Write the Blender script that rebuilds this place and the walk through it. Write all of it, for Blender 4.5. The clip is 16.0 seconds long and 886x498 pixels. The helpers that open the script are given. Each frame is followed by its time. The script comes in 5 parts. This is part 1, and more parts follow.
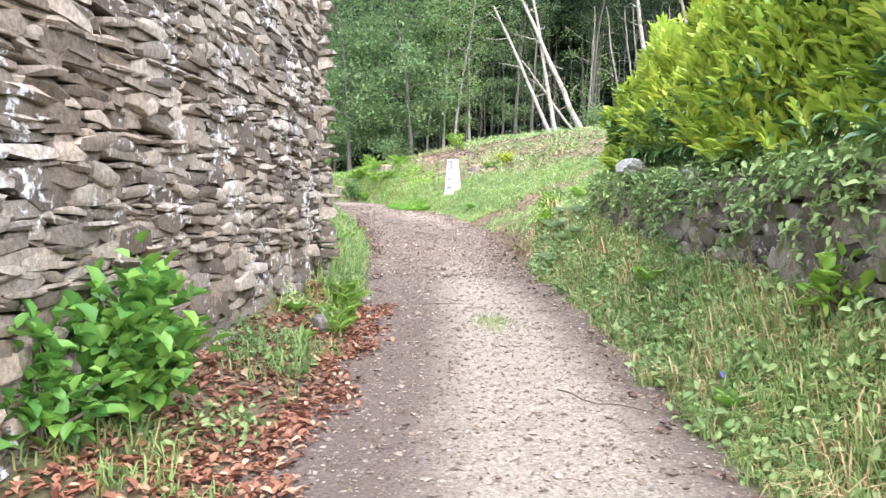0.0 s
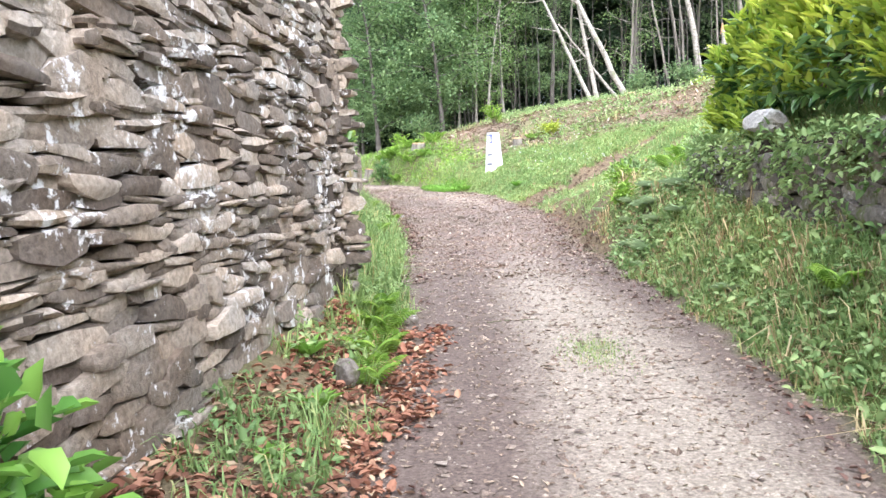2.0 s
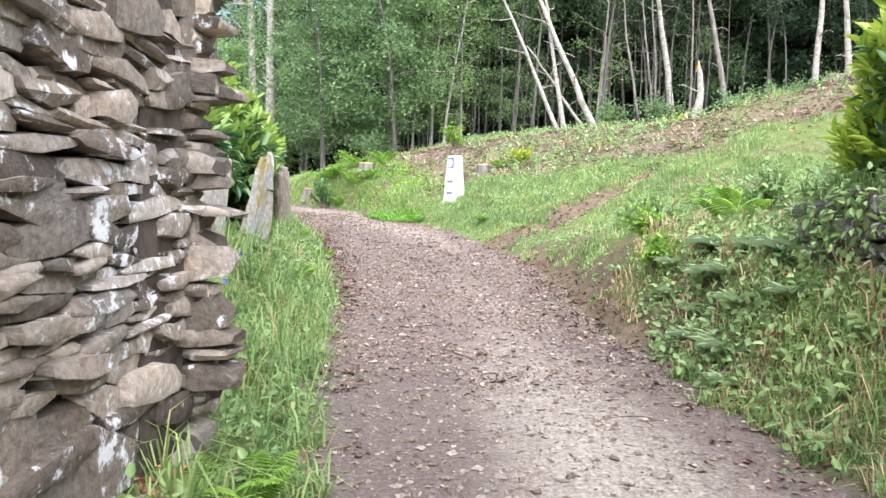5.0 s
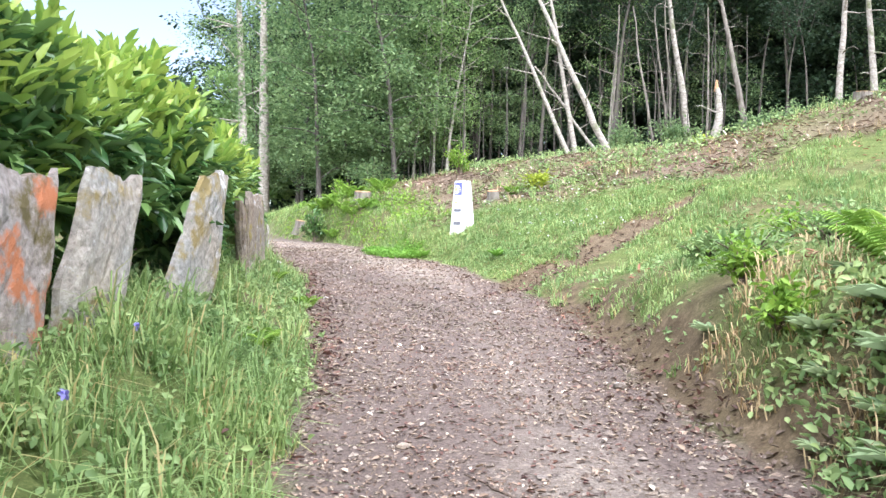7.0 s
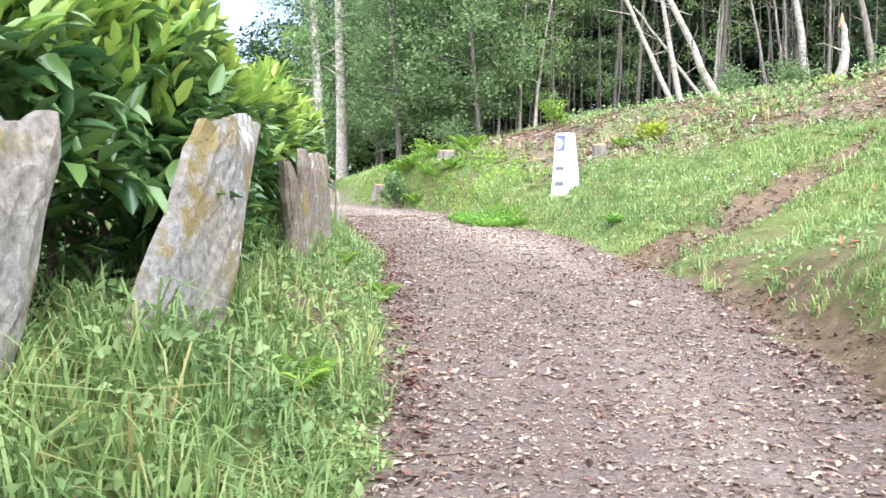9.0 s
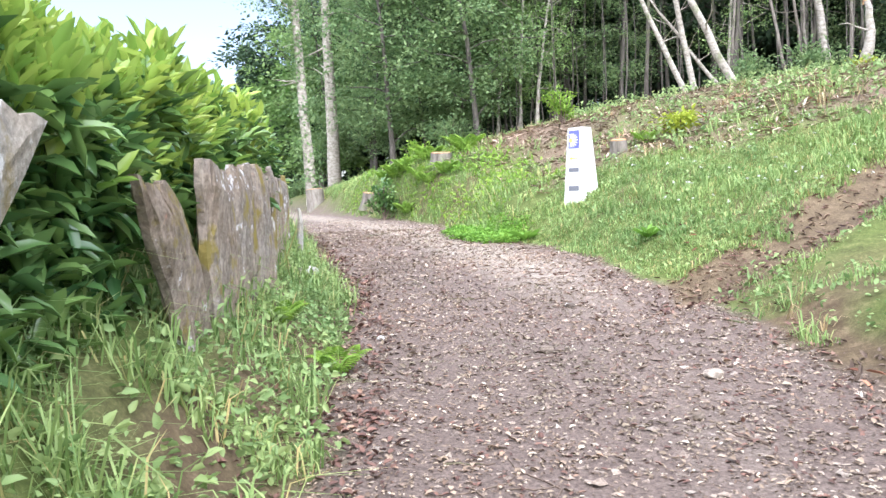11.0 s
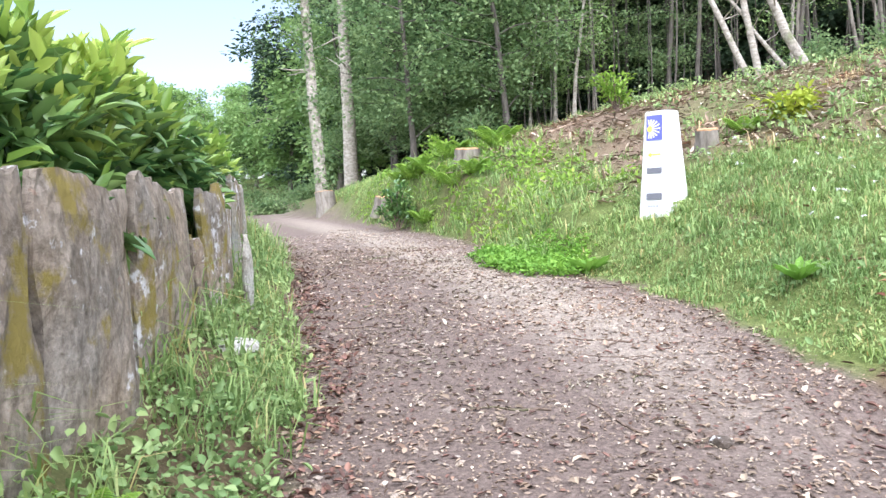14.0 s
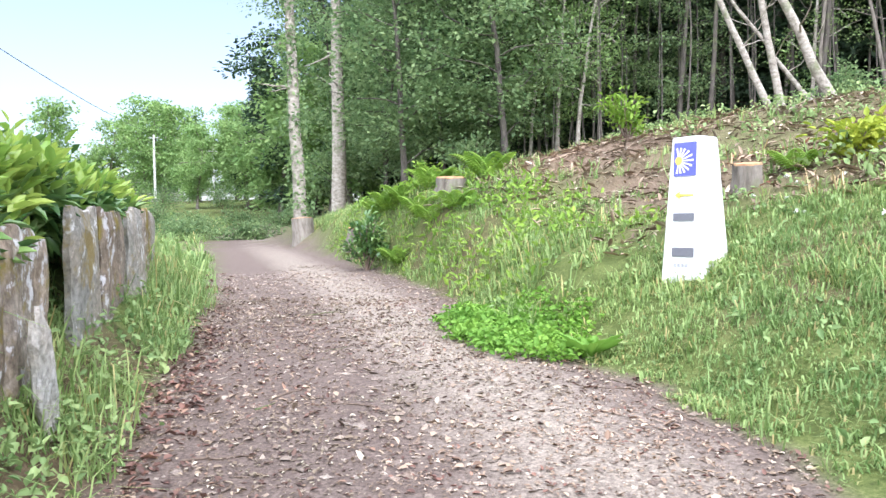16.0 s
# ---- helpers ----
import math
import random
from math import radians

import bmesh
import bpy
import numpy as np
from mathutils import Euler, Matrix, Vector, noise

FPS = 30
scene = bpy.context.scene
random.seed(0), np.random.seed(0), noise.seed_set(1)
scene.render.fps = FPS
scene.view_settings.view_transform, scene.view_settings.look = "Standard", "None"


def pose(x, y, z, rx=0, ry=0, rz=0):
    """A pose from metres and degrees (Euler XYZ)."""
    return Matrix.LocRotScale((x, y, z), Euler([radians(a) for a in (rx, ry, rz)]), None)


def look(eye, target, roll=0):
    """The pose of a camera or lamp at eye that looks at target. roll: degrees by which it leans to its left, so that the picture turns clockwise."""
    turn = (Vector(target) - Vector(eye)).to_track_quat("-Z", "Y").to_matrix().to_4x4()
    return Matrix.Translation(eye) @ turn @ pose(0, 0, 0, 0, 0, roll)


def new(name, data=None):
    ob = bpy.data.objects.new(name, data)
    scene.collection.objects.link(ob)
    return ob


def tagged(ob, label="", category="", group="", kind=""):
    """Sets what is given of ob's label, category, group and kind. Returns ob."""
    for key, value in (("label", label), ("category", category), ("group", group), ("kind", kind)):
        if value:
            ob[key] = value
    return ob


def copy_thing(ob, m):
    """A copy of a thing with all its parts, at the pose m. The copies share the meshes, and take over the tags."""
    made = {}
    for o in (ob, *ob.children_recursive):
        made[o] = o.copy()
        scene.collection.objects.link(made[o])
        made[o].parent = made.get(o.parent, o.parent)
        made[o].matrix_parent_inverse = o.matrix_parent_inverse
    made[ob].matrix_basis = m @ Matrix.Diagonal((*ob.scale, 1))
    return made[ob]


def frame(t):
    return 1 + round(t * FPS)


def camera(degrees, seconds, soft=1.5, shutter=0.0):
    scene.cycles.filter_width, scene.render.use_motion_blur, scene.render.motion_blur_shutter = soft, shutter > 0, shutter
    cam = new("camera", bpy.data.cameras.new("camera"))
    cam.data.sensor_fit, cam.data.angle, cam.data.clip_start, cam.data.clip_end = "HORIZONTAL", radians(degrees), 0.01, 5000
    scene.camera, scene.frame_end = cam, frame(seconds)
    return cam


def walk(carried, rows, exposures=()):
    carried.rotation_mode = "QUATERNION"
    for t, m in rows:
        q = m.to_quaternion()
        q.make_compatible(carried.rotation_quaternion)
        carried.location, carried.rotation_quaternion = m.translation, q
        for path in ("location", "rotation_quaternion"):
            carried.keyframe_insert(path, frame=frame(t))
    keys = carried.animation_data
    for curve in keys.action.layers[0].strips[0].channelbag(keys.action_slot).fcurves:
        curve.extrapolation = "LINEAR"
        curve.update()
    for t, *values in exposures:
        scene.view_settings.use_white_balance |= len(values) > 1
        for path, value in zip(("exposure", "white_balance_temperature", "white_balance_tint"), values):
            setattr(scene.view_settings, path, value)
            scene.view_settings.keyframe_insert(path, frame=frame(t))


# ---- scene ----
cam = camera(58.0, 16.0)
METRES, EYE, TILT, LEAN, TURN = 18.5, 1.58, -3.7, 0.0, 0.0
ROWS = [
    (0.0, 0.0, 0.0, 0.0, 0.0, 0.0, -0.0),
    (0.5, -0.0033, 0.0326, 0.0006, 1.99, 0.29, 0.25),
    (1.0, -0.0059, 0.0658, 0.0037, 1.32, -0.44, 1.67),
    (1.5, -0.0114, 0.098, 0.0061, 0.27, -0.94, 0.06),
    (2.0, -0.0161, 0.1306, 0.0092, 2.31, -1.46, 2.57),
    (2.5, -0.0214, 0.1638, 0.0118, 1.79, -1.2, 0.6),
    (3.0, -0.0212, 0.1943, 0.0128, 2.19, -0.58, 2.63),
    (3.5, -0.0255, 0.226, 0.0147, 1.69, -0.13, 1.87),
    (6.0, -0.0267, 0.3866, 0.0314, -3.17, 1.32, -1.65),
    (6.5, -0.0255, 0.4195, 0.0334, -3.22, 2.47, 1.34),
    (7.0, -0.0287, 0.4523, 0.0346, -1.58, 2.54, -0.39),
    (7.5, -0.0295, 0.4858, 0.0341, -0.68, 1.15, -0.09),
    (8.0, -0.0351, 0.5163, 0.0381, 2.38, 0.08, -1.26),
    (8.5, -0.0403, 0.5455, 0.0416, 3.5, -0.25, -0.23),
    (11.0, -0.0436, 0.6978, 0.0599, 4.55, -0.11, 2.41),
    (11.5, -0.0421, 0.7249, 0.063, -1.21, 0.98, -0.59),
    (12.0, -0.045, 0.7518, 0.0651, -0.29, 1.61, -0.37),
    (12.5, -0.0492, 0.7813, 0.0692, 3.38, 1.38, 1.26),
    (13.0, -0.0534, 0.8113, 0.0727, 4.42, 0.42, 0.77),
    (13.5, -0.0529, 0.8418, 0.076, 6.48, -0.15, 3.25),
    (14.0, -0.0572, 0.8714, 0.0788, 6.42, -0.18, 2.45),
    (14.5, -0.0545, 0.9018, 0.0808, 6.54, 0.79, 3.83),
    (15.0, -0.056, 0.931, 0.0842, 7.29, 1.23, 1.65),
    (15.5, -0.0561, 0.96, 0.0876, 7.99, 1.4, 1.41),
    (16.0, -0.0503, 0.9886, 0.0937, 6.4, 1.71, 0.51),
]
walk(cam, [(t, pose(0, 0, EYE, TILT, LEAN, TURN) @ pose(METRES * x, METRES * y, METRES * z, 90 + pitch, roll, yaw)) for t, x, y, z, yaw, pitch, roll in ROWS], [(0, 2.15, 6000, 15), (3.5, 2.1, 6000, 15), (6.5, 1.92, 6000, 15), (8.5, 2.08, 6000, 15), (11, 1.9, 6000, 15), (13.5, 1.75, 6000, 15), (16, 1.75, 6000, 15)])

# ---------- light ----------
world = bpy.data.worlds.new("overcast_sky")
scene.world = world
world.use_nodes = True
wn, wl = world.node_tree.nodes, world.node_tree.links
sky = wn.new("ShaderNodeTexSky")
sky.sky_type, sky.sun_disc = "NISHITA", False
sky.sun_elevation, sky.sun_rotation = radians(56), radians(167)
sky.air_density, sky.dust_density, sky.ozone_density = 1.0, 1.5, 1.5
cloud = wn.new("ShaderNodeHueSaturation")
cloud.inputs["Saturation"].default_value = 0.75
wl.new(sky.outputs[0], cloud.inputs["Color"])
wl.new(cloud.outputs[0], wn["Background"].inputs["Color"])
wn["Background"].inputs["Strength"].default_value = 0.085
sun = new("sun", bpy.data.lights.new("sun", "SUN"))
sun.data.energy, sun.data.angle, sun.data.color = 3.0, radians(115), (1.0, 1.0, 1.0)
sun.matrix_world = look((0, 0, 30), (-4, 17, 4))
tagged(sun, kind="structure")


# ---------- materials ----------
def material(name, rough=0.9, spec=0.3):
    m = bpy.data.materials.new(name)
    m.use_nodes = True
    b = m.node_tree.nodes["Principled BSDF"]
    b.inputs["Roughness"].default_value = rough
    b.inputs["Specular IOR Level"].default_value = spec
    return m, m.node_tree.nodes, m.node_tree.links, b


def texture(n, l, scale, detail=6.0, rough=0.6, stretch=None, world=False):
    tex = n.new("ShaderNodeTexNoise")
    tex.inputs["Scale"].default_value, tex.inputs["Detail"].default_value = scale, detail
    tex.inputs["Roughness"].default_value = rough
    c = n.new("ShaderNodeTexCoord")
    if stretch:
        mp = n.new("ShaderNodeMapping")
        mp.inputs["Scale"].default_value = stretch
        l.new(c.outputs["Object"], mp.inputs[0])
        l.new(mp.outputs[0], tex.inputs["Vector"])
    elif world:
        l.new(n.new("ShaderNodeNewGeometry").outputs["Position"], tex.inputs["Vector"])
    else:
        l.new(c.outputs["Object"], tex.inputs["Vector"])
    return tex.outputs["Fac"]


def ramp(n, l, src, *stops):
    r = n.new("ShaderNodeValToRGB")
    while len(r.color_ramp.elements) < len(stops):
        r.color_ramp.elements.new(0.5)
    for e, (p, c) in zip(r.color_ramp.elements, stops):
        e.position, e.color = p, (*c, 1)
    l.new(src, r.inputs[0])
    return r.outputs[0]


def mix(n, l, fac, a, b, mode="MIX"):
    x = n.new("ShaderNodeMix")
    x.data_type, x.blend_type = "RGBA", mode
    for sock, v in ((x.inputs[0], fac), (x.inputs[6], a), (x.inputs[7], b)):
        if isinstance(v, (int, float)):
            sock.default_value = v
        elif isinstance(v, tuple):
            sock.default_value = (*v, 1)
        else:
            l.new(v, sock)
    return x.outputs[2]


def bump(n, l, b, src, strength=0.5, dist=0.02):
    k = n.new("ShaderNodeBump")
    k.inputs["Strength"].default_value, k.inputs["Distance"].default_value = strength, dist
    l.new(src, k.inputs["Height"])
    l.new(k.outputs[0], b.inputs["Normal"])


def step(n, l, src, lo, hi):
    return ramp(n, l, src, (lo, (0, 0, 0)), (hi, (1, 1, 1)))


def attribute(n, name):
    a = n.new("ShaderNodeAttribute")
    a.attribute_name = name
    return a.outputs["Fac"]


def leafy(name, dark, light, rough=0.5, spec=0.4, through_light=0.3, old=None):
    """Leaves: each its own shade, some light passes through."""
    m, n, l, b = material(name, rough, spec)
    g = n.new("ShaderNodeNewGeometry")
    stops = [(0.0, dark), (1.0, light)] if old is None else [(0.0, dark), (0.86, light), (0.97, old)]
    c = ramp(n, l, g.outputs["Random Per Island"], *stops)
    big = texture(n, l, 0.8, 3)
    c = mix(n, l, 0.6, c, ramp(n, l, big, (0.3, (0.55, 0.66, 0.55)), (0.7, (1.38, 1.2, 1.05))), "MULTIPLY")
    l.new(c, b.inputs["Base Color"])
    t = n.new("ShaderNodeBsdfTranslucent")
    l.new(c, t.inputs[0])
    s = n.new("ShaderNodeMixShader")
    s.inputs[0].default_value = through_light
    l.new(b.outputs[0], s.inputs[1])
    l.new(t.outputs[0], s.inputs[2])
    l.new(s.outputs[0], n["Material Output"].inputs[0])
    return m


def stony(name, dark, light, scale=6.0, lichen=(0.62, 0.6, 0.55), lichen_at=0.62, moss=None, per_object=True, rust=None, rust_at=0.52, streak=False):
    m, n, l, b = material(name, 0.92, 0.2)
    g = n.new("ShaderNodeObjectInfo" if per_object else "ShaderNodeNewGeometry")
    rnd = g.outputs["Random" if per_object else "Random Per Island"]
    c = ramp(n, l, rnd, (0.0, dark), (0.6, tuple((a + d) / 2 for a, d in zip(dark, light))), (1.0, light))
    fine = texture(n, l, scale * 6, 8, 0.7, world=True)
    c = mix(n, l, 0.8, c, ramp(n, l, fine, (0.32, (0.42, 0.4, 0.37)), (0.68, (1.42, 1.4, 1.37))), "MULTIPLY")
    hue = texture(n, l, scale * 0.5, 4, 0.6, world=True)
    c = mix(n, l, 0.7, c, ramp(n, l, hue, (0.35, (1.1, 0.98, 0.86)), (0.65, (0.94, 0.98, 1.02))), "MULTIPLY")
    if streak:
        # bedding stands upright: pale, rusty and dark bands run down the face
        band = texture(n, l, 8, 8, 0.75, (1, 1, 0.4))
        c = mix(n, l, 0.8, c, ramp(n, l, band, (0.34, (0.45, 0.4, 0.36)), (0.5, (0.95, 0.92, 0.9)), (0.66, (1.5, 1.48, 1.5))), "MULTIPLY")
    spots = texture(n, l, scale * 2.4, 8, 0.68, world=True)
    where = step(n, l, texture(n, l, scale * 0.24, 3, 0.5, world=True), 0.4, 0.62)
    spots = mix(n, l, 0.14, spots, where)
    c = mix(n, l, step(n, l, spots, lichen_at, lichen_at + 0.05), c, lichen)
    if moss:
        c = mix(n, l, step(n, l, texture(n, l, scale * 0.7, 6, 0.7, world=True), 0.52, 0.61), c, moss)
    if rust:
        c = mix(n, l, step(n, l, texture(n, l, scale * 0.8, 6, 0.65, world=True), rust_at, rust_at + 0.08), c, rust)
    l.new(c, b.inputs["Base Color"])
    bump(n, l, b, fine, 1.0, 0.02)
    return m


M_STONE = stony("schist_stone", (0.12, 0.098, 0.08), (0.52, 0.455, 0.38), 5.0, (0.76, 0.74, 0.71), 0.575)
M_STONE_ISLAND = stony("schist_stone_small", (0.12, 0.098, 0.08), (0.52, 0.455, 0.38), 5.0, (0.76, 0.74, 0.71), 0.575, per_object=False)
M_OLDSTONE = stony("mossy_wall_stone", (0.10, 0.09, 0.08), (0.34, 0.31, 0.27), 5.0, (0.55, 0.54, 0.5), 0.6, (0.1, 0.12, 0.035), per_object=True)
M_OLDSTONE_ISLAND = stony("mossy_wall_stone_small", (0.10, 0.09, 0.08), (0.34, 0.31, 0.27), 5.0, (0.55, 0.54, 0.5), 0.6, (0.1, 0.12, 0.035), per_object=False)
M_SLAB = stony("slate_slab", (0.26, 0.25, 0.22), (0.44, 0.42, 0.38), 4.0, (0.68, 0.67, 0.64), 0.56, (0.27, 0.21, 0.09))
M_SLAB_RUST = stony("slate_slab_orange", (0.26, 0.22, 0.2), (0.42, 0.38, 0.35), 4.0, (0.6, 0.58, 0.54), 0.66, (0.16, 0.13, 0.06), rust=(0.5, 0.19, 0.09))
M_SLAB_MOSS = stony("slate_slab_mossy", (0.24, 0.21, 0.175), (0.34, 0.305, 0.26), 4.5, (0.62, 0.6, 0.59), 0.585, (0.24, 0.19, 0.055), rust=(0.42, 0.24, 0.17), rust_at=0.66, streak=True)
M_PEBBLE = stony("gravel_stone", (0.17, 0.13, 0.11), (0.5, 0.43, 0.36), 9.0, (0.66, 0.62, 0.56), 0.72, per_object=False)
M_BOULDER = stony("pale_boulder", (0.46, 0.45, 0.42), (0.56, 0.54, 0.5), 5.0, (0.68, 0.66, 0.62), 0.58)

M_MORTAR, n, l, b = material("dark_earth_joint", 1.0, 0.1)
l.new(ramp(n, l, texture(n, l, 9, 6), (0.3, (0.035, 0.028, 0.022)), (0.7, (0.12, 0.095, 0.075))), b.inputs["Base Color"])

# ground: packed gravel on the lane, soil and moss on the banks, litter where leaves and chippings lie
M_GROUND, n, l, b = material("lane_and_banks", 0.96, 0.15)
fine, mid, big = texture(n, l, 45, 8, 0.75), texture(n, l, 7, 7, 0.65), texture(n, l, 0.9, 5)
speck = n.new("ShaderNodeTexVoronoi")
speck.inputs["Scale"].default_value = 42
co = n.new("ShaderNodeTexCoord")
l.new(co.outputs["Object"], speck.inputs["Vector"])
gravel = ramp(n, l, fine, (0.28, (0.15, 0.125, 0.1)), (0.5, (0.34, 0.295, 0.24)), (0.72, (0.62, 0.54, 0.45)))
gravel = mix(n, l, 0.55, gravel, ramp(n, l, speck.outputs["Color"], (0.1, (0.62, 0.6, 0.58)), (0.9, (1.3, 1.27, 1.22))), "MULTIPLY")
damp = mix(n, l, 0.82, gravel, ramp(n, l, fine, (0.3, (0.05, 0.035, 0.03)), (0.7, (0.2, 0.145, 0.125))))
pale = mix(n, l, 0.6, attribute(n, "pale"), mid, "OVERLAY")
lane = mix(n, l, step(n, l, pale, 0.3, 0.72), damp, gravel)
soil = ramp(n, l, mix(n, l, 0.5, mid, fine), (0.36, (0.075, 0.05, 0.033)), (0.52, (0.14, 0.105, 0.06)), (0.64, (0.26, 0.19, 0.12)))
turf = ramp(n, l, mix(n, l, 0.6, mid, fine), (0.34, (0.05, 0.065, 0.02)), (0.5, (0.11, 0.14, 0.04)), (0.66, (0.23, 0.25, 0.09)))
bank = mix(n, l, step(n, l, mix(n, l, 0.5, attribute(n, "green"), big, "OVERLAY"), 0.3, 0.6), soil, turf)
chips = ramp(n, l, fine, (0.3, (0.08, 0.055, 0.036)), (0.55, (0.2, 0.145, 0.1)), (0.75, (0.42, 0.34, 0.26)))
bank = mix(n, l, attribute(n, "litter"), bank, chips)
l.new(mix(n, l, attribute(n, "lane"), bank, lane), b.inputs["Base Color"])
bump(n, l, b, mix(n, l, 0.5, fine, mid), 0.9, 0.03)

M_GRASS = leafy("grass_blades", (0.16, 0.27, 0.085), (0.37, 0.5, 0.2), 0.55, 0.3, 0.35, (0.5, 0.42, 0.2))
M_LUSH = leafy("clover_leaves", (0.11, 0.26, 0.035), (0.25, 0.45, 0.08), 0.6, 0.3, 0.35)
M_HERB = leafy("herb_leaves", (0.16, 0.27, 0.1), (0.37, 0.49, 0.21), 0.55, 0.35, 0.3)
M_FOXGLOVE = leafy("foxglove_leaves", (0.2, 0.3, 0.15), (0.4, 0.5, 0.29), 0.65, 0.25, 0.3)
M_FERN = leafy("fern_fronds", (0.15, 0.29, 0.04), (0.31, 0.47, 0.08), 0.6, 0.3, 0.35)
M_LAUREL = leafy("laurel_leaves", (0.05, 0.13, 0.045), (0.2, 0.33, 0.1), 0.25, 0.55, 0.2)
M_SHOOT = leafy("laurel_shoots", (0.27, 0.42, 0.05), (0.55, 0.64, 0.1), 0.35, 0.5, 0.4)
M_GREEN_SHOOT = leafy("green_laurel_shoots", (0.18, 0.33, 0.06), (0.42, 0.55, 0.12), 0.33, 0.5, 0.4)
M_HYDRANGEA = leafy("hydrangea_leaves", (0.09, 0.25, 0.06), (0.27, 0.48, 0.09), 0.42, 0.4, 0.3)
M_WOOD_LEAF = leafy("oak_leaves", (0.12, 0.21, 0.095), (0.3, 0.42, 0.2), 0.6, 0.3, 0.5)
M_BIRCH_LEAF = leafy("birch_leaves", (0.17, 0.3, 0.1), (0.33, 0.48, 0.19), 0.6, 0.3, 0.4)
# leaves inside the wood: its shade is put into their base colour
M_SHADED_LEAF = leafy("shaded_wood_leaves", (0.022, 0.046, 0.028), (0.075, 0.13, 0.068), 0.6, 0.3, 0.25)
M_CONIFER = leafy("conifer_needles", (0.03, 0.065, 0.04), (0.07, 0.12, 0.07), 0.6, 0.3, 0.15)
M_YELLOW = leafy("yellow_fern", (0.28, 0.37, 0.04), (0.44, 0.5, 0.07), 0.6, 0.3, 0.35)
M_DEAD_LEAF = leafy("dead_leaves", (0.14, 0.055, 0.035), (0.42, 0.21, 0.14), 0.75, 0.25, 0.1, (0.55, 0.4, 0.28))
M_CHIP = leafy("wood_chips", (0.14, 0.098, 0.075), (0.39, 0.315, 0.245), 0.9, 0.2, 0.0, (0.62, 0.55, 0.46))
M_DAMP_LEAF = leafy("damp_leaves", (0.07, 0.038, 0.032), (0.22, 0.12, 0.095), 0.6, 0.35, 0.05, (0.36, 0.24, 0.17))
M_STRAW = leafy("dry_stalks", (0.3, 0.22, 0.12), (0.6, 0.48, 0.3), 0.8, 0.2, 0.15)


def bark(name, dark, light, scale, stretch=(1, 1, 0.25)):
    m, n, l, b = material(name, 0.95, 0.15)
    t = texture(n, l, scale, 8, 0.7, stretch)
    c = ramp(n, l, t, (0.33, dark), (0.62, light))
    c = mix(n, l, step(n, l, texture(n, l, 1.3, 5), 0.55, 0.68), c, (0.13, 0.15, 0.07))
    l.new(c, b.inputs["Base Color"])
    bump(n, l, b, t, 0.8, 0.02)
    return m


M_BARK = bark("grey_bark", (0.09, 0.075, 0.06), (0.28, 0.25, 0.21), 9)
M_PALE_BARK = bark("pale_birch_bark", (0.17, 0.145, 0.115), (0.46, 0.42, 0.36), 7, (1, 1, 1.6))
# darker copy of the grey bark, shade of the wood put into its colour
M_DARK_BARK = bark("dark_bark", (0.04, 0.035, 0.03), (0.14, 0.125, 0.105), 9)
M_TWIG = bark("dark_twigs", (0.09, 0.065, 0.05), (0.24, 0.18, 0.14), 20)
M_CUT, n, l, b = material("cut_wood", 0.9, 0.2)
l.new(ramp(n, l, texture(n, l, 14, 6), (0.3, (0.3, 0.15, 0.07)), (0.7, (0.62, 0.4, 0.22))), b.inputs["Base Color"])

M_CONCRETE, n, l, b = material("white_painted_concrete", 0.85, 0.25)
c = ramp(n, l, texture(n, l, 60, 6, 0.7), (0.3, (0.66, 0.66, 0.64)), (0.7, (0.82, 0.82, 0.8)))
c = mix(n, l, step(n, l, texture(n, l, 5, 8, 0.72), 0.62, 0.72), c, (0.5, 0.5, 0.47))
l.new(c, b.inputs["Base Color"])
bump(n, l, b, texture(n, l, 80, 5), 0.3, 0.004)


def paint(name, colour, rough=0.5):
    m, n, l, b = material(name, rough, 0.4)
    l.new(mix(n, l, 0.35, colour, ramp(n, l, texture(n, l, 30, 6), (0.3, (0.7, 0.7, 0.7)), (0.7, (1.2, 1.2, 1.2))), "MULTIPLY"), b.inputs["Base Color"])
    return m


M_BLUE = paint("blue_glaze", (0.13, 0.14, 0.46), 0.3)
M_SHELL = paint("yellow_glaze", (0.9, 0.68, 0.12), 0.3)
M_RAY = paint("pale_yellow_glaze", (0.85, 0.82, 0.6), 0.3)
M_PLATE = paint("grey_metal_plate", (0.17, 0.17, 0.19), 0.45)
M_INK = paint("grey_ink", (0.4, 0.4, 0.42), 0.7)
M_RENDERED = paint("pale_house_render", (0.6, 0.58, 0.53), 0.9)
M_ROOF = paint("grey_brown_roof", (0.26, 0.2, 0.17), 0.9)
M_POLE = paint("concrete_pole", (0.5, 0.5, 0.47), 0.9)
M_DARK = paint("dark_cable", (0.05, 0.05, 0.05), 0.7)
M_PLASTIC = paint("white_plastic_bag", (0.75, 0.77, 0.78), 0.35)
M_VIOLET = paint("violet_petals", (0.28, 0.25, 0.7), 0.6)
M_WHITE_PETAL = paint("white_petals", (0.8, 0.8, 0.76), 0.6)
M_ORANGE = paint("orange_mark", (0.8, 0.27, 0.14), 0.7)

# ---------- helpers ----------
RNG = np.random.default_rng(7)


